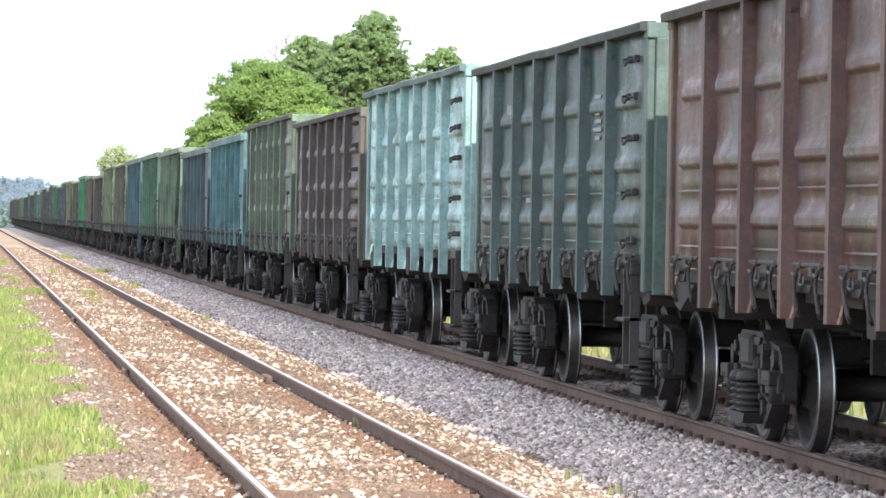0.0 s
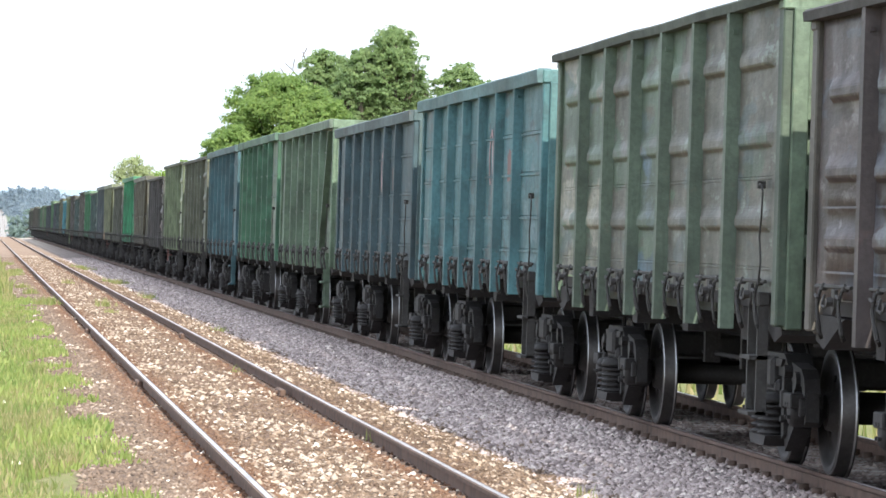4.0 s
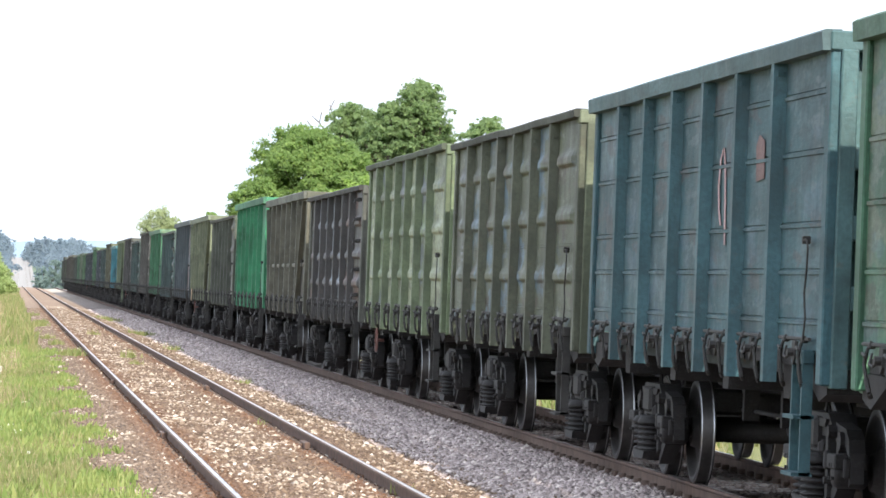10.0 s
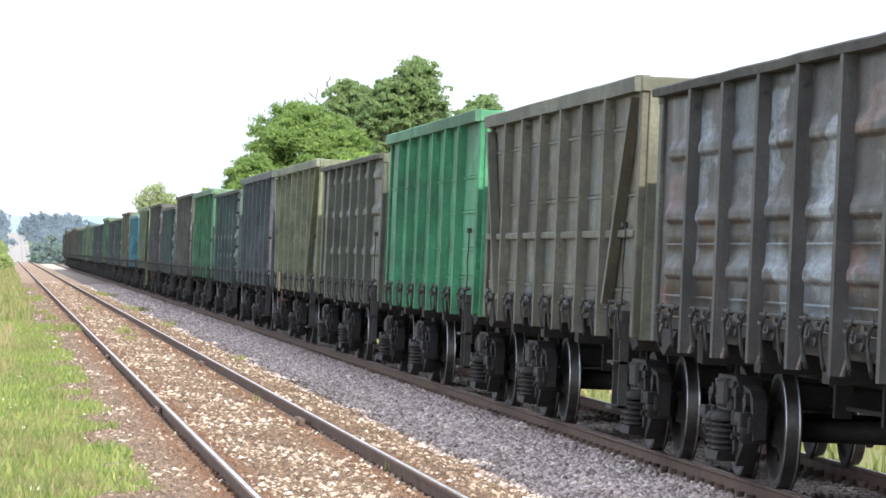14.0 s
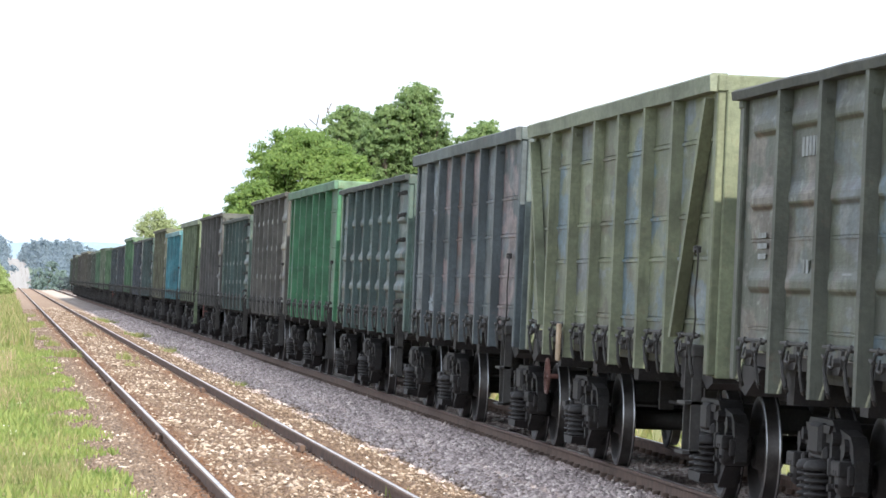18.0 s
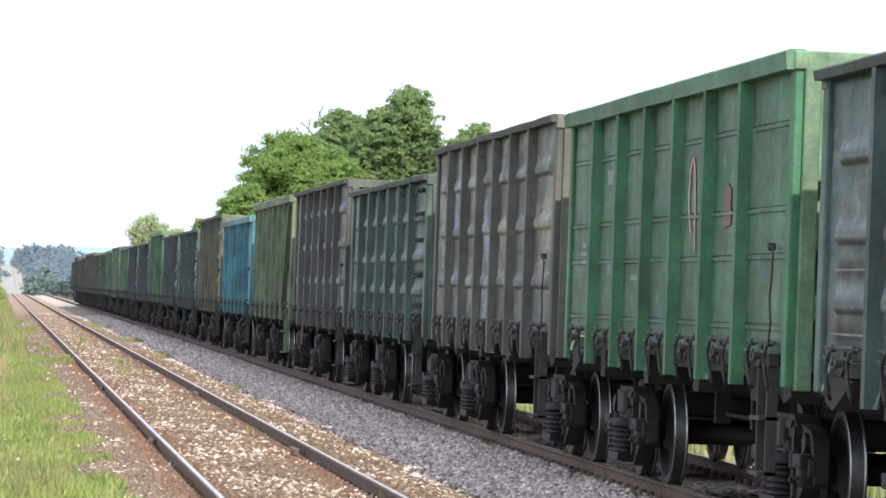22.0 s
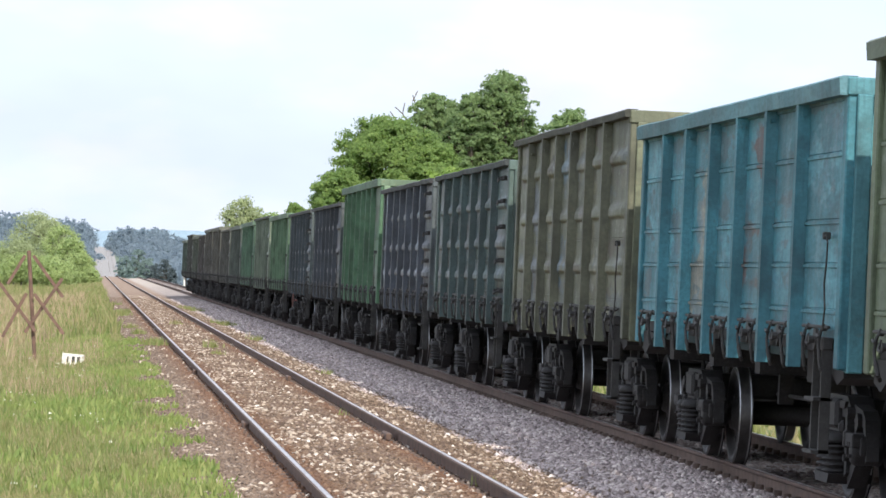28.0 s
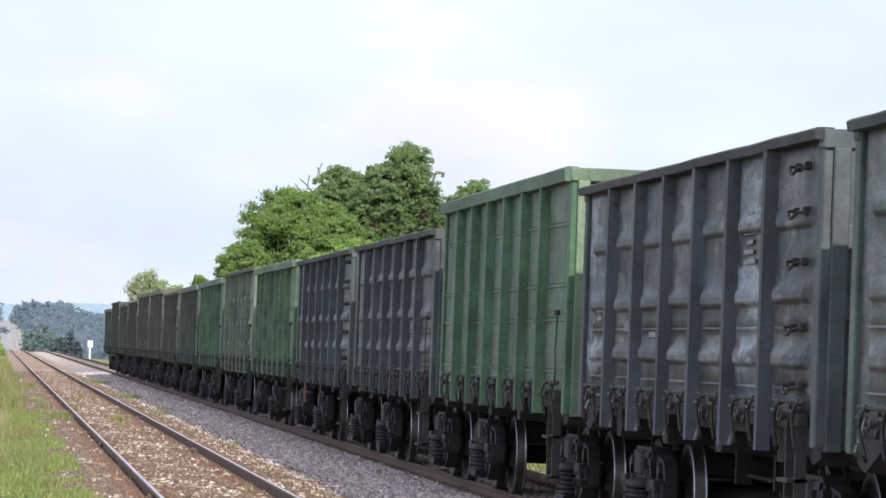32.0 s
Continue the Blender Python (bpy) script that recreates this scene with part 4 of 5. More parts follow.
        for x in (-1.36, -0.5, 0.5, 1.36):
            place("end_post", cached(("endpost", top), lambda: box(bmesh.new(), -0.06, 0.06, -0.08, 0.145, 1.1, top - 0.14, 0.01)), ob, face @ pose(x, 0, 0), m_end)
        place("coupler", coupler_mesh(), ob, pose(0, e * (BODY / 2 - 0.04), 0, 0, 0, 180 if e < 0 else 0))
        bogie(ob, e * 4.325, k)
    place("centre_sill", sill_mesh(), ob)
    for y in (-4.33, -1.45, 1.45, 4.33):
        place("cross_bearer", bearer_mesh(), ob, pose(0, y, 0))
    for turn in (0, 180):
        place("end_beam", beam_mesh(), ob, pose(0, 0, 0, 0, 0, turn))
    place("floor", deck_mesh(), ob)
    place("brake_tank", tank_mesh(), ob, pose(0.1, 1.1, 0.68))
    place("brake_rigging", rigging_mesh(), ob)
    side = pose(-HALF_W - 0.012, 0, 0)
    if "t" in extras:
        rows = [(1.5 * BAY + 1.05 - 0.14 * i, 2.80, 0.105, 0.14) for i in range(8)]
        if kind == R:
            rows += [(-2 * BAY + 0.2 - 0.03 * (i % 2), 2.84 - 0.075 * i, 0.30 + 0.12 * ((i * 7 + k) % 3), 0.035) for i in range(6)]
        rows += [(3 * BAY + 0.1, 2.22 - 0.08 * i, 0.34 + 0.1 * (i % 2), 0.04) for i in range(3)]
        rows += [(2 * BAY, 1.95, 0.10, 0.10), (2 * BAY - 0.15, 1.95, 0.10, 0.10), (BAY, 1.9, 0.4, 0.05)]
        for y, z, wide, high in rows:
            place("stencilled_bar", bar_mesh(round(wide, 3), high), ob, side @ pose(-0.002, y, z), M_WHITEPAINT)
    if "x" in extras:
        out = -0.004 if kind == S else 0.014
        place("red_mark", chalk_mesh(), ob, side @ pose(-out, -0.9 * BAY, 0), M_CHALK)
        place("red_mark", cached(("smear",), lambda: prism(bmesh.new(), [(-0.20, 2.34), (0.16, 2.32), (0.20, 2.60), (0.06, 2.68), (-0.18, 2.63)], -0.003, 0.0)), ob, side @ pose(-out, -BAY * 1.95, 0.0 if k != 9 else 0.3), M_REDMARK)
    if "b" in extras:
        for yy, wide in bays():
            place("waist_rail", cached(("waist", wide), lambda: box(bmesh.new(), -0.055, 0.0, 0.09 - wide / 2, wide / 2 - 0.09, 0, 0.075, 0.012)), ob, side @ pose(0.01, yy, 2.03), m_frame)
    if "p" in extras:
        place("wood_patch", cached(("patch",), lambda: box(bmesh.new(), -0.03, 0.0, -0.11, 0.11, 1.06, 1.44, 0.01)), ob, side @ pose(-0.12, 1.5 * BAY, 0), M_WOODPATCH)
        place("handwheel", brakewheel_mesh(), ob, pose(-1.38, BODY / 2 - 1.2, 0.86), M_BRAKEWHEEL)
    if k in (11, 22, 30):
        place("handwheel", brakewheel_mesh(), ob, pose(-1.38, BODY / 2 - 1.2, 0.86), M_BRAKEWHEEL)
    return ob


WAGONS = [wagon(k, spec) for k, spec in enumerate(TRAIN)]
part("tail_disc", lathe(bmesh.new(), [(-0.02, 0.02), (-0.02, 0.16), (0.02, 0.16), (0.02, 0.02)], 14), M_CONCRETE, WAGONS[-1], "pale round tail disc", pose(-1.3, BODY / 2 + 0.08, 1.05, 0, 0, 90))


# ---- the verge: sign, marker board ----
def crossing_sign():
    """Back of an old level crossing sign: a post with two crosses of boards, one over the other."""
    ob = new("crossing_sign")
    ob.matrix_basis = pose(-1.25, 94.0, -0.53)
    tagged(ob, "rusty brown crossed warning boards on a leaning post in grass", "road sign")
    part("post", rod(bmesh.new(), (0.19, 0, -0.3), (-0.07, 0, 2.41), 0.042, 8), M_SIGNWOOD, ob)
    for i, (x0, z0, x1, z1) in enumerate(((0.03, 2.31, 0.68, 1.47), (-0.14, 2.31, -0.48, 1.69), (0.65, 1.86, -0.08, 0.70), (-0.68, 1.75, 0.14, 0.73), (0.08, 1.52, 0.73, 0.70), (-0.08, 1.52, -0.54, 0.59))):
        bm = bmesh.new()
        d = Vector((x1 - x0, 0, z1 - z0))
        box(bm, -d.length / 2, d.length / 2, -0.013, 0.013, -0.034, 0.034, 0.005)
        m = Matrix.Translation(((x0 + x1) / 2, -0.07 - 0.03 * i, (z0 + z1) / 2)) @ Matrix.Rotation(-math.atan2(d.z, d.x), 4, "Y")
        bmesh.ops.transform(bm, matrix=m, verts=bm.verts)
        part("board", bm, M_SIGNWOOD, ob)
    return ob


crossing_sign()


def marker_board():
    ob = new("marker_post")
    ob.matrix_basis = pose(-0.305, 88.0, -0.55, 0, 3, 0)
    tagged(ob, "low white distance marker with dark painted figures in grass", "marker post")
    part("board", box(bmesh.new(), -0.215, 0.215, -0.04, 0.04, 0.21, 0.44, 0.012), M_CONCRETE, ob)
    part("stake", box(bmesh.new(), -0.07, 0.07, -0.035, 0.035, -0.3, 0.22, 0.01), M_CONCRETE, ob)
    for x, w in ((-0.10, 0.014), (0.01, 0.03), (0.11, 0.03)):
        part("figure_bar", box(bmesh.new(), x - w, x + w, -0.046, -0.041, 0.27, 0.39), M_BAR, ob)
    return ob


marker_board()


def white_post():
    ob = new("signal_post")
    ob.matrix_basis = pose(11.9, 575.0, float(ground_z(11.9, 575)))
    tagged(ob, "small white signal post beside the line", "signal post")
    part("post", rod(bmesh.new(), (0, 0, 0), (0, 0, 2.0), 0.12, 8), M_CONCRETE, ob)
    part("head", box(bmesh.new(), -0.35, 0.35, -0.15, 0.15, 1.5, 2.4, 0.05), M_CONCRETE, ob)


white_post()


# ---- plants ----
def leaf_cloud(rng, centres, radii, count, size, flat=0.85, clumps=0):
    """Small bent leaf cards: on the shells of the lobes or, with clumps, in tufts that sit on those shells."""
    centres, radii = np.asarray(centres, float), np.asarray(radii, float)
    out = np.zeros((len(centres), 3))
    if clumps:
        pick = np.repeat(np.arange(len(centres)), clumps)
        d = rng.normal(size=(len(pick), 3))
        d /= np.linalg.norm(d, axis=1)[:, None]
        d[:, 2] = np.where(d[:, 2] < -0.4, -d[:, 2], d[:, 2])
        out = d
        r = radii[pick].mean(1) * rng.uniform(0.24, 0.44, len(pick))
        centres = centres[pick] + d * radii[pick] * rng.uniform(0.55, 0.98, len(pick))[:, None]
        radii = np.stack([r, r, r * 0.75], 1)
    w = radii.max(1) ** 2
    pick = rng.choice(len(centres), count, p=w / w.sum())
    d = rng.normal(size=(count, 3))
    d /= np.linalg.norm(d, axis=1)[:, None]
    d[:, 2] = np.where(d[:, 2] < -0.45, -d[:, 2], d[:, 2])
    rad = rng.uniform(0.3, 1.2, count)[:, None]
    c = centres[pick] + d * radii[pick] * rad
    up = d * 0.75 + out[pick] * 0.5 + rng.normal(size=(count, 3)) * 0.35
    up /= np.linalg.norm(up, axis=1)[:, None]
    a = np.cross(up, rng.normal(size=(count, 3)))
    a /= np.linalg.norm(a, axis=1)[:, None]
    b = np.cross(up, a)
    s = (size * rng.uniform(0.55, 1.3, count))[:, None]
    bend = up * s * 0.3
    v = np.stack([c - a * s - bend, c + a * s - bend, c + b * s * flat * 1.3], 1)
    f = np.arange(count * 3).reshape(-1, 3)
    return v.reshape(-1, 3), f


def tree(x, y, height, width, seed, leaves, size, leaf, words, name="tree", base=0.25, category="tree", lobes=46, clumps=0, twigs=()):
    rng = np.random.default_rng(seed)
    gz = float(ground_z(x, y))
    ob = new(name)
    ob.matrix_basis = pose(x, y, gz - 0.2)
    tagged(ob, words, category)
    bm = bmesh.new()
    top = height * 0.62
    pts = [Vector((0, 0, 0))]
    for i in range(1, 6):
        pts.append(Vector((rng.normal() * 0.03 * height * i / 5, rng.normal() * 0.03 * height * i / 5, top * i / 5)))
    r0 = 0.022 * height
    for i, (a, b) in enumerate(zip(pts, pts[1:])):
        d = b - a
        m = Matrix.Translation((a + b) / 2) @ d.to_track_quat("Z", "Y").to_matrix().to_4x4()
        bmesh.ops.create_cone(bm, cap_ends=False, segments=8, radius1=r0 * (1 - i * 0.16), radius2=r0 * (1 - (i + 1) * 0.16), depth=d.length * 1.03, matrix=m)
    centres, radii = [], []
    half, deep = width / 2, height * (1 - base) / 2
    mid_z = height * base + deep
    lobes = int(lobes * max(1.0, height / width / 1.4))
    for i in range(lobes):
        u = 1 - 1.75 * (i + 0.5) / lobes
        ang = i * 2.39996 + rng.uniform(-0.35, 0.35)
        ring = math.sqrt(1 - u * u) if abs(u) < 1 else 0.0
        r = width * rng.uniform(0.09, 0.2)
        k = rng.uniform(0.62, 1.0)
        p = Vector((math.cos(ang) * ring * (half - r * 0.8) * k, math.sin(ang) * ring * (half - r * 0.8) * k, mid_z + u * (deep - r * 0.7) * (0.75 + 0.25 * k)))
        centres.append(p)
        radii.append((r * rng.uniform(0.8, 1.25), r * rng.uniform(0.8, 1.25), r * rng.uniform(0.6, 0.95)))
        e = Vector(rng.normal(size=3)) * r * 0.7
        e.z = -abs(e.z)
        centres.append(p + e)
        radii.append((r * 0.5, r * 0.5, r * 0.42))
        if i % 3 == 0:
            a = pts[min(5, 1 + int((i / lobes) * 4))] if u < 0.3 else pts[5]
            if (p - a).length > 0.2:
                rod(bm, a, p, r0 * 0.28, 5)
    # a thinner fill inside the crown
    for i in range(lobes // 4):
        centres.append(Vector((rng.normal() * half * 0.3, rng.normal() * half * 0.3, mid_z + rng.uniform(-0.6, 0.5) * deep)))
        radii.append((width * 0.17, width * 0.17, width * 0.15))
    part("trunk", bm, M_BARK, ob)
    if twigs:
        bare = bmesh.new()
        for a, b in twigs:
            rod(bare, a, b, 0.035, 5)
        part("dead_branch", bare, M_BARK, ob, "bare grey dead branch")
    v, f = leaf_cloud(rng, centres, radii, leaves, size, clumps=clumps)
    soup("crown", v, f, leaf, ob)
    return ob


def plant_trees():
    oak = "broad green leafy tree behind the railway line"
    # big group beyond the train: a broad dome before taller, thinner crowns
    for x, y, h, w, seed, n, base in ((18.0, 273, 12.7, 9.6, 4, 52000, 0.0), (20.4, 270, 10.9, 6.6, 17, 24000, 0.0), (14.6, 268, 9.3, 4.6, 5, 13000, 0.0), (23.6, 271, 9.8, 6.0, 6, 16000, 0.0)):
        tree(x, y, h, w, seed, int(n * 2.6), 0.105, M_LEAF, oak, base=base, lobes=62, clumps=18)
    bare = [((-1.3, 0, 12.3), (-1.9, 0.1, 13.1)), ((-1.9, 0.1, 13.1), (-2.4, 0, 13.5)), ((-1.9, 0.1, 13.1), (-1.8, 0, 13.8)), ((-1.3, 0, 12.3), (-2.3, 0, 12.7)), ((-2.3, 0, 12.7), (-2.7, 0.1, 13.2)), ((-0.9, 0, 13.0), (-1.3, 0, 14.3)), ((-1.3, 0, 13.9), (-1.0, 0, 14.6))]
    for x, y, h, w, seed, n, base in ((21.2, 285, 14.6, 4.6, 16, 22000, 0.1), (22.4, 287, 14.6, 4.4, 20, 16000, 0.15), (23.6, 283, 14.9, 4.2, 2, 17000, 0.25), (25.5, 283, 16.2, 4.4, 1, 13000, 0.45), (27.1, 284, 13.4, 2.8, 18, 3500, 0.62), (20.6, 281, 12.3, 5.0, 22, 13000, 0.0), (24.2, 288, 12.0, 6.4, 19, 15000, 0.0), (29.7, 281, 13.9, 5.0, 3, 16000, 0.3), (36.0, 279, 12.6, 4.4, 8, 8000, 0.15), (28.0, 279, 9.8, 6.0, 7, 10000, 0.0), (32.5, 277, 9.2, 6.0, 9, 9000, 0.0), (39.5, 281, 9.4, 7.0, 10, 8000, 0.0)):
        tree(x, y, h, w, seed, int(n * 2.4), 0.105, M_LEAF_DARK, oak, base=base, lobes=40, clumps=16, twigs=bare if seed == 16 else ())
    for x, y, h, w, seed in ((18.2, 248, 8.7, 5.6, 11), (20.7, 246, 9.3, 6.0, 12), (24.5, 246, 7.8, 5.5, 13), (29.5, 253, 7.5, 6.0, 14), (35.5, 261, 7.4, 6.5, 15)):
        tree(x, y, h, w, seed, 17000, 0.11, M_LEAF_LIGHT, "light green bushy young tree behind the train", base=0.05, lobes=24, clumps=14)
    for x, y, h, w, seed, lf in ((14.9, 454, 10.1, 5.6, 21, M_LEAF_BIRCH), (17.7, 455, 8.9, 5.8, 22, M_LEAF_LIGHT), (20.2, 449, 6.9, 4.0, 23, M_LEAF_LIGHT), (17.2, 386, 8.9, 2.9, 24, M_LEAF), (12.6, 463, 5.8, 3.0, 25, M_LEAF_BIRCH), (19.5, 381, 6.8, 3.6, 26, M_LEAF)):
        tree(x, y, h, w, seed, 15000, 0.13, lf, "slender pale tree beyond the line", base=0.05)
    # left of the line, far along the verge
    for x, y, h, w, seed, lf in ((-5.0, 390, 7.2, 5.4, 31, M_LEAF_BIRCH), (-3.7, 386, 6.6, 4.6, 38, M_LEAF_BIRCH), (-2.7, 380, 5.7, 4.2, 32, M_LEAF_HAZE), (-1.7, 376, 4.6, 3.6, 33, M_LEAF_HAZE), (-0.9, 372, 3.2, 2.8, 39, M_LEAF_HAZE), (-0.2, 371, 1.8, 2.0, 40, M_LEAF_HAZE), (-6.4, 372, 4.6, 4.6, 34, M_LEAF_BIRCH), (-7.9, 372, 3.9, 4.4, 35, M_LEAF_HAZE), (-3.4, 361, 3.1, 5.2, 36, M_LEAF_HAZE), (-5.6, 363, 3.2, 4.6, 41, M_LEAF_HAZE), (-9.8, 381, 3.9, 4.6, 37, M_LEAF_BIRCH)):
        tree(x, y, h, w, seed, 8000, 0.09, lf, "leafy willow bush on the verge", "bush", 0.0, "bush")
    # clump and darker trees in the dip, haze painted into both leaf colours
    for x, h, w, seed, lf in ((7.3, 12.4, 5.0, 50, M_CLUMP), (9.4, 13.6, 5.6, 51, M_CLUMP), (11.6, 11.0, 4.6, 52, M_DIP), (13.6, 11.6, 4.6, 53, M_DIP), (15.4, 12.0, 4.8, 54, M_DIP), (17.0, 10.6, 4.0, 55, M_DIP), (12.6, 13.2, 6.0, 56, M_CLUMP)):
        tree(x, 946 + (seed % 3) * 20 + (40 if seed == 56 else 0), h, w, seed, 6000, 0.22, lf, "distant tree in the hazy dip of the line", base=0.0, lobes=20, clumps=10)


plant_trees()


def far_forest():
    """Wooded hills at the far end of the line, left and right of the cutting."""
    rng = np.random.default_rng(77)
    vs, fs, off = [], [], 0
    for i in range(1700):
        left = i % 2 == 0
        y = rng.uniform(1850, 2350) if i < 1150 else rng.uniform(1200, 1850)
        x = -rng.uniform(0.5, 220) if left else rng.uniform(8.5, 300)
        w = rng.uniform(3.6, 6.2)
        z = float(ground_z(x, y)) - 0.3
        h = float(np.interp(x, (-220, -52, -30, -4.3, 0, 8, 12, 26, 41, 60, 300), (26, 22.2, 22.5, 20.3, 17.5, 15, 18.5, 19.0, 14, 13, 20))) - z + rng.uniform(-1.6, 0.1)
        if i >= 1150:
            h = rng.uniform(8, 11)
            x = -rng.uniform(1.5, 60) if left else rng.uniform(11.5, 75)
            z = float(ground_z(x, y)) - 0.3
        c = [(x + rng.normal() * w * 0.28, y + rng.normal() * w * 0.28, z + h * t) for t in (0.12, 0.3, 0.5, 0.66, 0.8, 0.9)]
        r = [(w * k, w * k, w * k * 0.9) for k in (0.45, 0.5, 0.45, 0.42, 0.33, 0.22)]
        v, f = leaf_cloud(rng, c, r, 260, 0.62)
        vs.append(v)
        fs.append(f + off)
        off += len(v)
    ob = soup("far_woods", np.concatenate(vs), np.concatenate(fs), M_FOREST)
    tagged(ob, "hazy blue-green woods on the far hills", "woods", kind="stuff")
    bm = bmesh.new()
    xs = np.linspace(-1500, 1500, 61)
    topz = [26 + 6 * math.sin(x * 0.006 + 1) + 4 * math.sin(x * 0.019) for x in xs]
    a = [bm.verts.new((x, 4200, -20)) for x in xs]
    b = [bm.verts.new((x, 4260, z)) for x, z in zip(xs, topz)]
    for i in range(60):
        bm.faces.new((a[i], a[i + 1], b[i + 1], b[i]))
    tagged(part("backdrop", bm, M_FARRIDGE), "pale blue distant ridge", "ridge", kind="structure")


far_forest()


def blades(name, spots, heights, width, material, words, category, rng, per=3):
    """Tufts of bent blades at the given places, joined."""
    n = len(spots) * per
    p = np.repeat(spots, per, axis=0) + np.stack([rng.normal(size=n) * 0.05, rng.normal(size=n) * 0.05, np.zeros(n)], 1)
    h = np.repeat(heights, per) * rng.uniform(0.6, 1.15, n)
    ang = rng.uniform(0, 2 * math.pi, n)
    lean = rng.uniform(0.08, 0.5, n) * h
    side = np.stack([np.cos(ang), np.sin(ang), np.zeros(n)], 1)
    tip_d = np.stack([-np.sin(ang + rng.normal(size=n)), np.cos(ang), np.zeros(n)], 1)
    w = (width * rng.uniform(0.6, 1.4, n))[:, None]
    up = np.array([0, 0, 1.0])
    mid = p + up * (h * 0.55)[:, None] + tip_d * (lean * 0.3)[:, None]
    tip = p + up * h[:, None] + tip_d * lean[:, None]
    v = np.stack([p - side * w, p + side * w, mid + side * w * 0.7, mid - side * w * 0.7, tip], 1).reshape(-1, 3)
    k = np.arange(n)[:, None] * 5
    f = np.concatenate([k + np.array([[0, 1, 2]]), k + np.array([[0, 2, 3]]), k + np.array([[3, 2, 4]])])
    ob = soup(name, v, f, material)
    return tagged(ob, words, category, kind="stuff")


def plant_grass():
    rng = np.random.default_rng(5)

    def strip(n, x0, x1, y0, y1):
        x, y = rng.uniform(x0, x1, n), rng.uniform(y0, y1, n)
        return np.stack([x, y, ground_z(x, y) - 0.02], 1)

    a = np.concatenate([strip(26000, -3.4, 0.85, 28, 115), strip(9000, -3.4, 0.85, -12, 28), strip(3500, -0.8, 0.75, 22, 44)])
    edge = 0.66 + 0.22 * np.sin(a[:, 1] * 0.9) + 0.16 * np.sin(a[:, 1] * 2.7 + 1)
    a = a[a[:, 0] < edge]
    clump = 0.5 + 0.5 * np.sin(a[:, 0] * 2.1 + a[:, 1] * 0.7) * np.sin(a[:, 1] * 0.43)
    blades("meadow_grass", a, 0.08 + 0.13 * clump + 0.06 * np.clip(-a[:, 0], 0, 1), 0.009, M_GRASS, "tall yellow-green meadow grass on the verge", "grass", rng)
    b = np.concatenate([strip(20000, -12, 0.8, 115, 420), strip(9000, -14, -3.2, -12, 115)])
    blades("verge_grass", b, 0.3 + 0.25 * rng.random(len(b)), 0.03, M_GRASS, "tall meadow grass farther along the verge", "grass", rng)
    c = strip(14000, 9.4, 40, 30, 330)
    blades("field_grass", c, 0.25 + 0.3 * rng.random(len(c)), 0.04, M_GRASS, "sunlit field grass beyond the train", "grass", rng)
    d = strip(3600, -3.4, 0.3, 52, 130)
    d = d[np.sin(d[:, 1] * 0.21 + d[:, 0]) + np.sin(d[:, 1] * 0.083) > -0.1]
    blades("seed_heads", d, 0.26 + 0.2 * rng.random(len(d)), 0.004, M_SEED, "dry brown seed stalks over the meadow grass", "grass", rng, 2)
    d = strip(6500, -7, -0.2, 96, 250)
    d = d[(d[:, 1] - 96) / 55 + 0.5 * np.sin(d[:, 1] * 0.19 + 2 * d[:, 0]) > rng.random(len(d)) + (d[:, 0] + 1.2)]
    blades("dry_stalks", d, 0.3 + 0.4 * rng.random(len(d)), 0.013, M_SEED, "reddish dry stalks farther along the verge", "grass", rng, 2)
    d = strip(90, -3.0, 0.4, 34, 110)
    d[:, 2] += 0.16
    blades("white_flowers", d, 0.02 + 0.012 * rng.random(len(d)), 0.008, M_FLOWER, "small white and yellow meadow flowers", "flowers", rng, 3)
    g = strip(22000, -3.2, 0.5, 26, 120)
    g = g[np.sin(g[:, 1] * 0.35 + 2 * g[:, 0]) + np.sin(g[:, 1] * 0.13) + rng.normal(size=len(g)) * 0.45 > 0.15]
    blades("meadow_weeds", g, 0.07 + 0.15 * rng.random(len(g)), 0.022, M_VERGE, "low leafy weeds among the meadow grass", "weeds", rng, 5)
    # weeds by the near edge, and tufts in the track bed
    e = strip(9500, 0.0, 1.2, 22, 110)
    e = e[np.sin(e[:, 1] * 1.1) + np.sin(e[:, 1] * 0.47 + 2) + 1.6 * rng.random(len(e)) > 0.3 + 1.6 * (e[:, 0] - 0.55)]
    blades("verge_weeds", e, 0.05 + 0.09 * rng.random(len(e)), 0.015, M_VERGE, "leafy bright green weeds at the edge of the gravel", "weeds", rng, 5)
    tufts = []
    for x, y, r, n in ((1.51, 102.4, 0.2, 120), (1.2, 166, 0.24, 150), (2.69, 93.9, 0.12, 30), (4.35, 199, 0.3, 60), (1.3, 118, 0.12, 40), (2.75, 101.8, 0.2, 22), (4.6, 151.8, 0.3, 60), (1.1, 159.1, 0.22, 80), (4.55, 86.0, 0.14, 20), (3.48, 39.2, 0.04, 7), (4.62, 33.5, 0.05, 5), (4.62, 31.7, 0.05, 6), (4.5, 122.2, 0.2, 20), (1.2, 129.5, 0.16, 26), (2.7, 138.8, 0.2, 14), (4.6, 195.8, 0.3, 30), (1.0, 198.9, 0.25, 40), (3.3, 57.4, 0.04, 3)):
        q = np.stack([x + rng.normal(size=n) * r * 0.6, y + rng.normal(size=n) * r * 2.2, np.zeros(n)], 1)
        q[:, 2] = ground_z(q[:, 0], q[:, 1]) - 0.01
        tufts.append(q)
    q = np.concatenate(tufts)
    near = q[:, 1] < 100
    blades("track_weeds", q, np.where(near, 0.04, 0.10) + 0.12 * rng.random(len(q)), np.where(np.repeat(near, 4), 0.008, 0.012), M_WEED, "small green tufts growing in the track bed", "weeds", rng, 4)


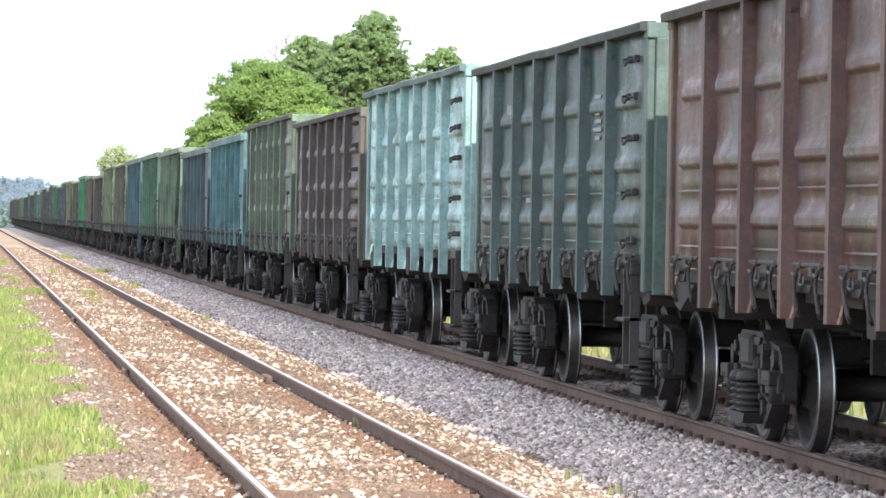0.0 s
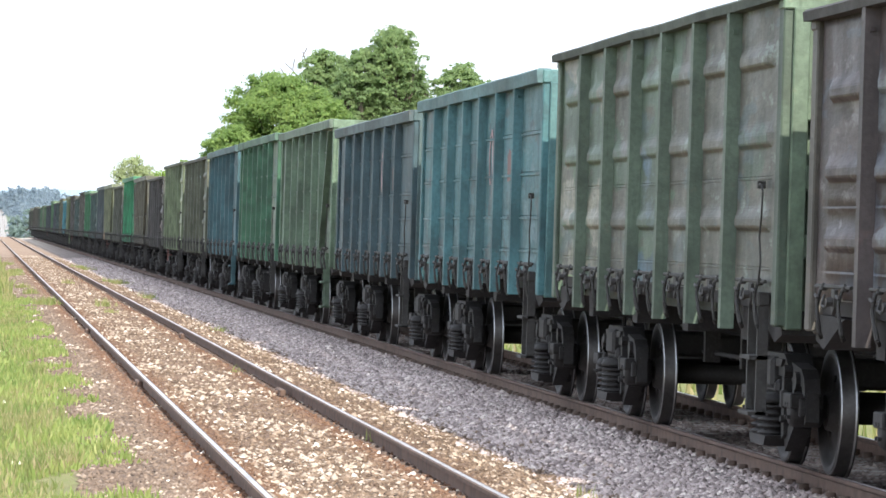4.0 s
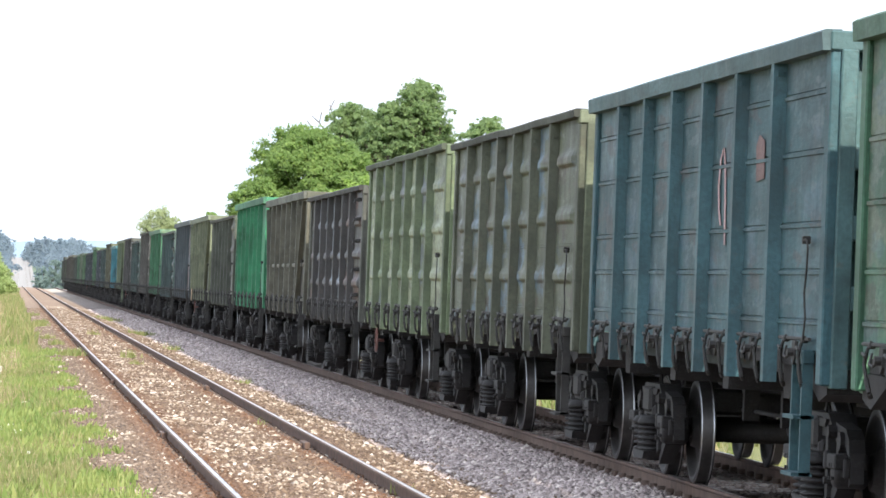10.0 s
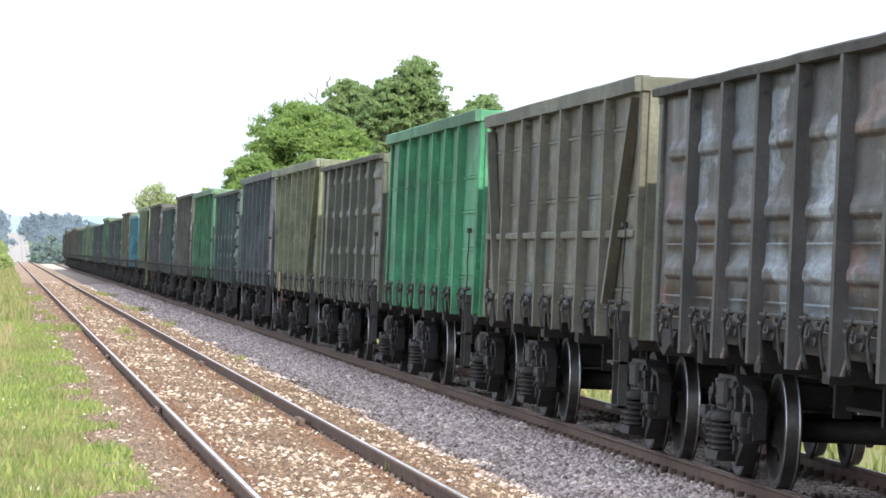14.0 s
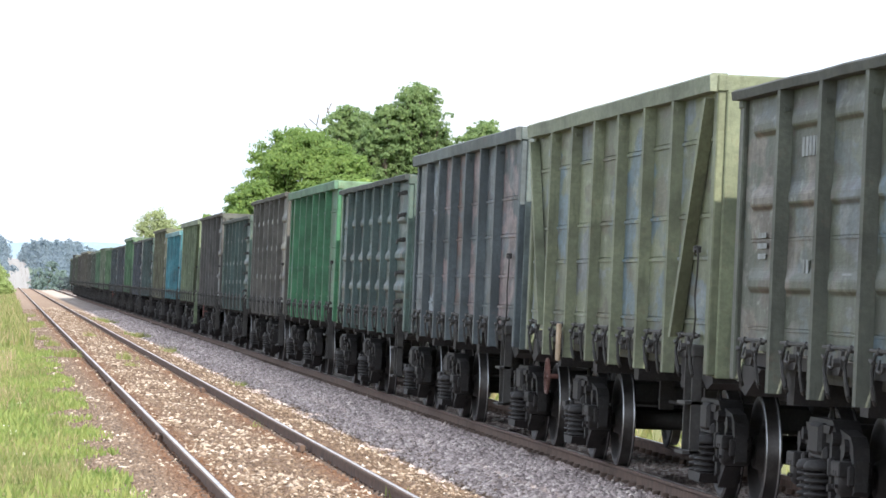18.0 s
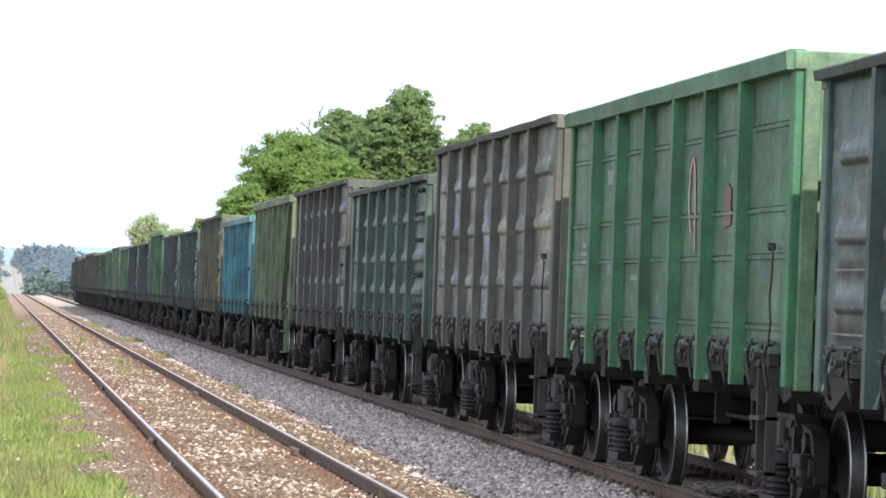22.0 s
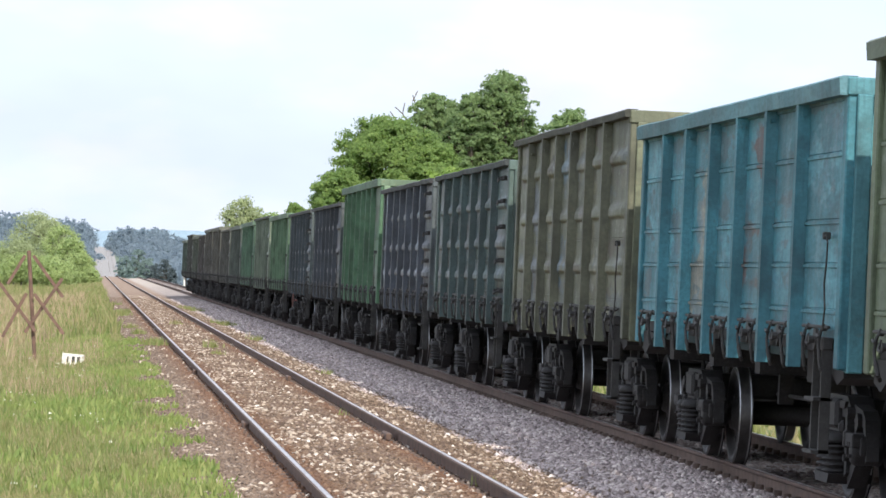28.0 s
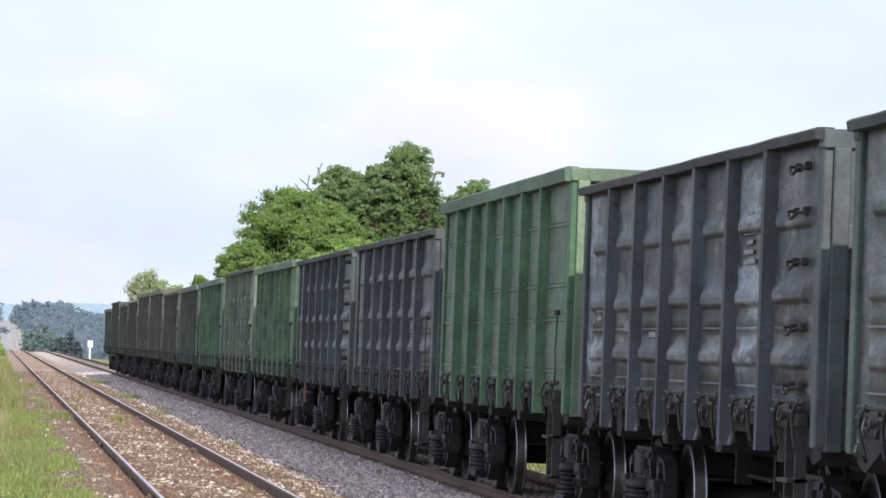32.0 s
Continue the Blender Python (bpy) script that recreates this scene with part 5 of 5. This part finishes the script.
plant_grass()


# ---- loose stones ----
def stones(name, xyz, size, material, words, rng):
    """Angular stones: squashed, cut octahedra with random corners."""
    base = np.array([(1, 0, 0), (-1, 0, 0), (0, 1, 0), (0, -1, 0), (0, 0, 1), (0, 0, -1)], float)
    tri = np.array([(0, 2, 4), (2, 1, 4), (1, 3, 4), (3, 0, 4), (2, 0, 5), (1, 2, 5), (3, 1, 5), (0, 3, 5)])
    n = len(xyz)
    v = base[None] + rng.normal(size=(n, 6, 3)) * 0.28
    sc = np.stack([size * rng.uniform(0.7, 1.3, n), size * rng.uniform(0.7, 1.3, n), size * rng.uniform(0.45, 0.8, n)], 1)
    v *= sc[:, None]
    a = rng.uniform(0, 2 * math.pi, n)
    c, s = np.cos(a)[:, None], np.sin(a)[:, None]
    v = np.stack([v[..., 0] * c - v[..., 1] * s, v[..., 0] * s + v[..., 1] * c, v[..., 2]], -1) + xyz[:, None]
    f = (tri[None] + (np.arange(n) * 6)[:, None, None]).reshape(-1, 3)
    ob = soup(name, v.reshape(-1, 3), f, material)
    return tagged(ob, words, "stones", kind="stuff")


def lay_stones():
    rng = np.random.default_rng(9)

    def spots(n, x0, x1, y0, y1, bias=1.0):
        x, y = rng.uniform(x0, x1, n), y0 + (y1 - y0) * rng.random(n) ** bias
        return np.stack([x, y, ground_z(x, y)], 1)

    p = np.concatenate([spots(56000, 4.4, 6.38, 26, 120, 1.6), spots(26000, 4.4, 6.38, 110, 260, 1.3)])
    p = p[p[:, 0] > 4.74 + 0.08 * np.sin(p[:, 1] * 0.9) + 0.05 * np.sin(p[:, 1] * 3.1) + 0.13 * rng.normal(size=len(p))]
    q = spots(5000, 4.9, 6.3, -12, 26)
    p = np.concatenate([p, q])
    stones("ballast", p, 0.036 * rng.uniform(0.6, 1.4, len(p)) * (1 + 0.4 * (p[:, 1] > 115)), M_BALLAST, "loose grey granite ballast beside the train", rng)
    p = spots(9000, 6.45, 8.3, 26, 90, 1.5)
    stones("ballast_between_rails", p, 0.04 * rng.uniform(0.6, 1.3, len(p)), M_DARKBALLAST, "oily dark ballast between the rails under the train", rng)
    p = np.concatenate([spots(52000, 0.75, 5.0, 30, 240, 2.2), spots(9000, 0.8, 1.85, 28, 110, 1.7), spots(7000, 4.3, 5.3, 28, 160, 1.7)])
    p = np.concatenate([p, spots(7000, 0.75, 4.8, -12, 30)])
    stones("gravel", p, 0.022 * rng.uniform(0.5, 1.7, len(p)), M_GRAVEL, "sandy brown gravel of the empty track", rng)

    def patchy(p, keep):
        f = np.sin(p[:, 0] * 3.1 + 1.3 * np.sin(p[:, 1] * 0.45)) + np.sin(p[:, 1] * 0.83 + p[:, 0] * 1.7) + rng.normal(size=len(p)) * 0.9
        return p[f > keep]

    p = patchy(np.concatenate([spots(7500, 2.0, 3.5, 30, 260, 2.2), spots(3600, 3.5, 4.6, 30, 260, 2.2)]), 0.1)
    p = np.concatenate([p, patchy(spots(4200, 0.85, 1.85, 30, 200, 2.0), 0.3), spots(1200, 1.0, 4.7, -12, 30)])
    stones("pale_chips", p, 0.026 * rng.uniform(0.35, 1.6, len(p)), M_PALE, "pale stone chips scattered over the track bed", rng)
    p = patchy(spots(1300, 1.0, 4.5, 28, 130, 1.6), 0.2)
    stones("large_pale_stones", p, 0.042 * rng.uniform(0.7, 1.4, len(p)), M_PALE, "larger pale stones lying in the track bed", rng)


lay_stones()


# ---- sleepers, clips and joints ----
def lay_sleepers():
    me = cached(("sleeper",), lambda: box(bmesh.new(), -1.2, 1.2, -0.12, 0.12, -0.05, 0.0, 0.015), M_SLEEPER)
    for i in range(280):
        place("sleeper", me, GROUND, pose(TRAIN_TRACK, 24 + i * 0.55, -0.166))
    for cx_ in (NEAR_TRACK, TRAIN_TRACK):
        for s in (-1, 1):
            x = cx_ + s * (GAUGE / 2 + 0.037)
            bm_v, bm_f = [], []
            for i in range(420):
                y = 24 + i * 0.55
                for o in (-1, 1):
                    cxp = x + o * 0.075
                    b = np.array([(cxp + dx, y + dy, -0.165 + dz) for dz in (0, 0.055) for dx, dy in ((-0.035, -0.05), (0.035, -0.05), (0.035, 0.05), (-0.035, 0.05))])
                    k = len(bm_v) * 8
                    bm_v.append(b)
                    bm_f.append(np.array([(0, 1, 5, 4), (1, 2, 6, 5), (2, 3, 7, 6), (3, 0, 4, 7), (4, 5, 6, 7)]) + k)
            ob = soup("rail_clips", np.concatenate(bm_v), np.concatenate(bm_f), M_CLIP)
            tagged(ob, "rusty rail clips along the foot of the rail", "rail clips", kind="stuff")
    joint = shared(box(box(bmesh.new(), -0.075, -0.012, -0.4, 0.4, -0.13, -0.05, 0.01), -0.105, -0.07, -0.09, -0.05, -0.11, -0.07, 0.005), M_RAILSIDE)
    for x, y in ((1.87, 51.4), (3.39, 49.8), (1.87, 76.4), (3.39, 74.8), (1.87, 26.4), (3.39, 24.8)):
        ob = place("rail_joint", joint, None, pose(x, y, 0))
        tagged(ob, "bolted fishplate joint on the rail", "rail joint", "rail joints")


lay_sleepers()


# ---- motion of the train ----
def travelled(t):
    return 11.8953 * t - 0.0118 * t * t


def motions():
    for k, ob in enumerate(WAGONS):
        first = 29.987 + 13.92 * k
        walk(ob, [(t, pose(TRAIN_TRACK, first - travelled(t), 0)) for t in (0, 2, 4, 8, 12, 16, 20, 24, 28, 30, 32)])
        # the wheels turn while the wagon is near enough for them to show
        times = [f / FPS for f in range(0, 961) if 15 < first - travelled(f / FPS) < 110]
        if len(times) > 2:
            times = ([0.0] if times[0] > 0 else []) + times + ([32.0] if times[-1] < 32 else [])
            a0 = travelled(times[1])
            a1 = travelled(times[-2])
            for w, y in WHEELSETS[k]:
                rows = []
                for t in times:
                    a = (min(max(travelled(t), a0), a1) - a0) / 0.4785
                    rows.append((t, Matrix.Translation((0, y, 0.4785)) @ Matrix.Rotation(a % (2 * math.pi), 4, "X")))
                walk(w, rows)


motions()
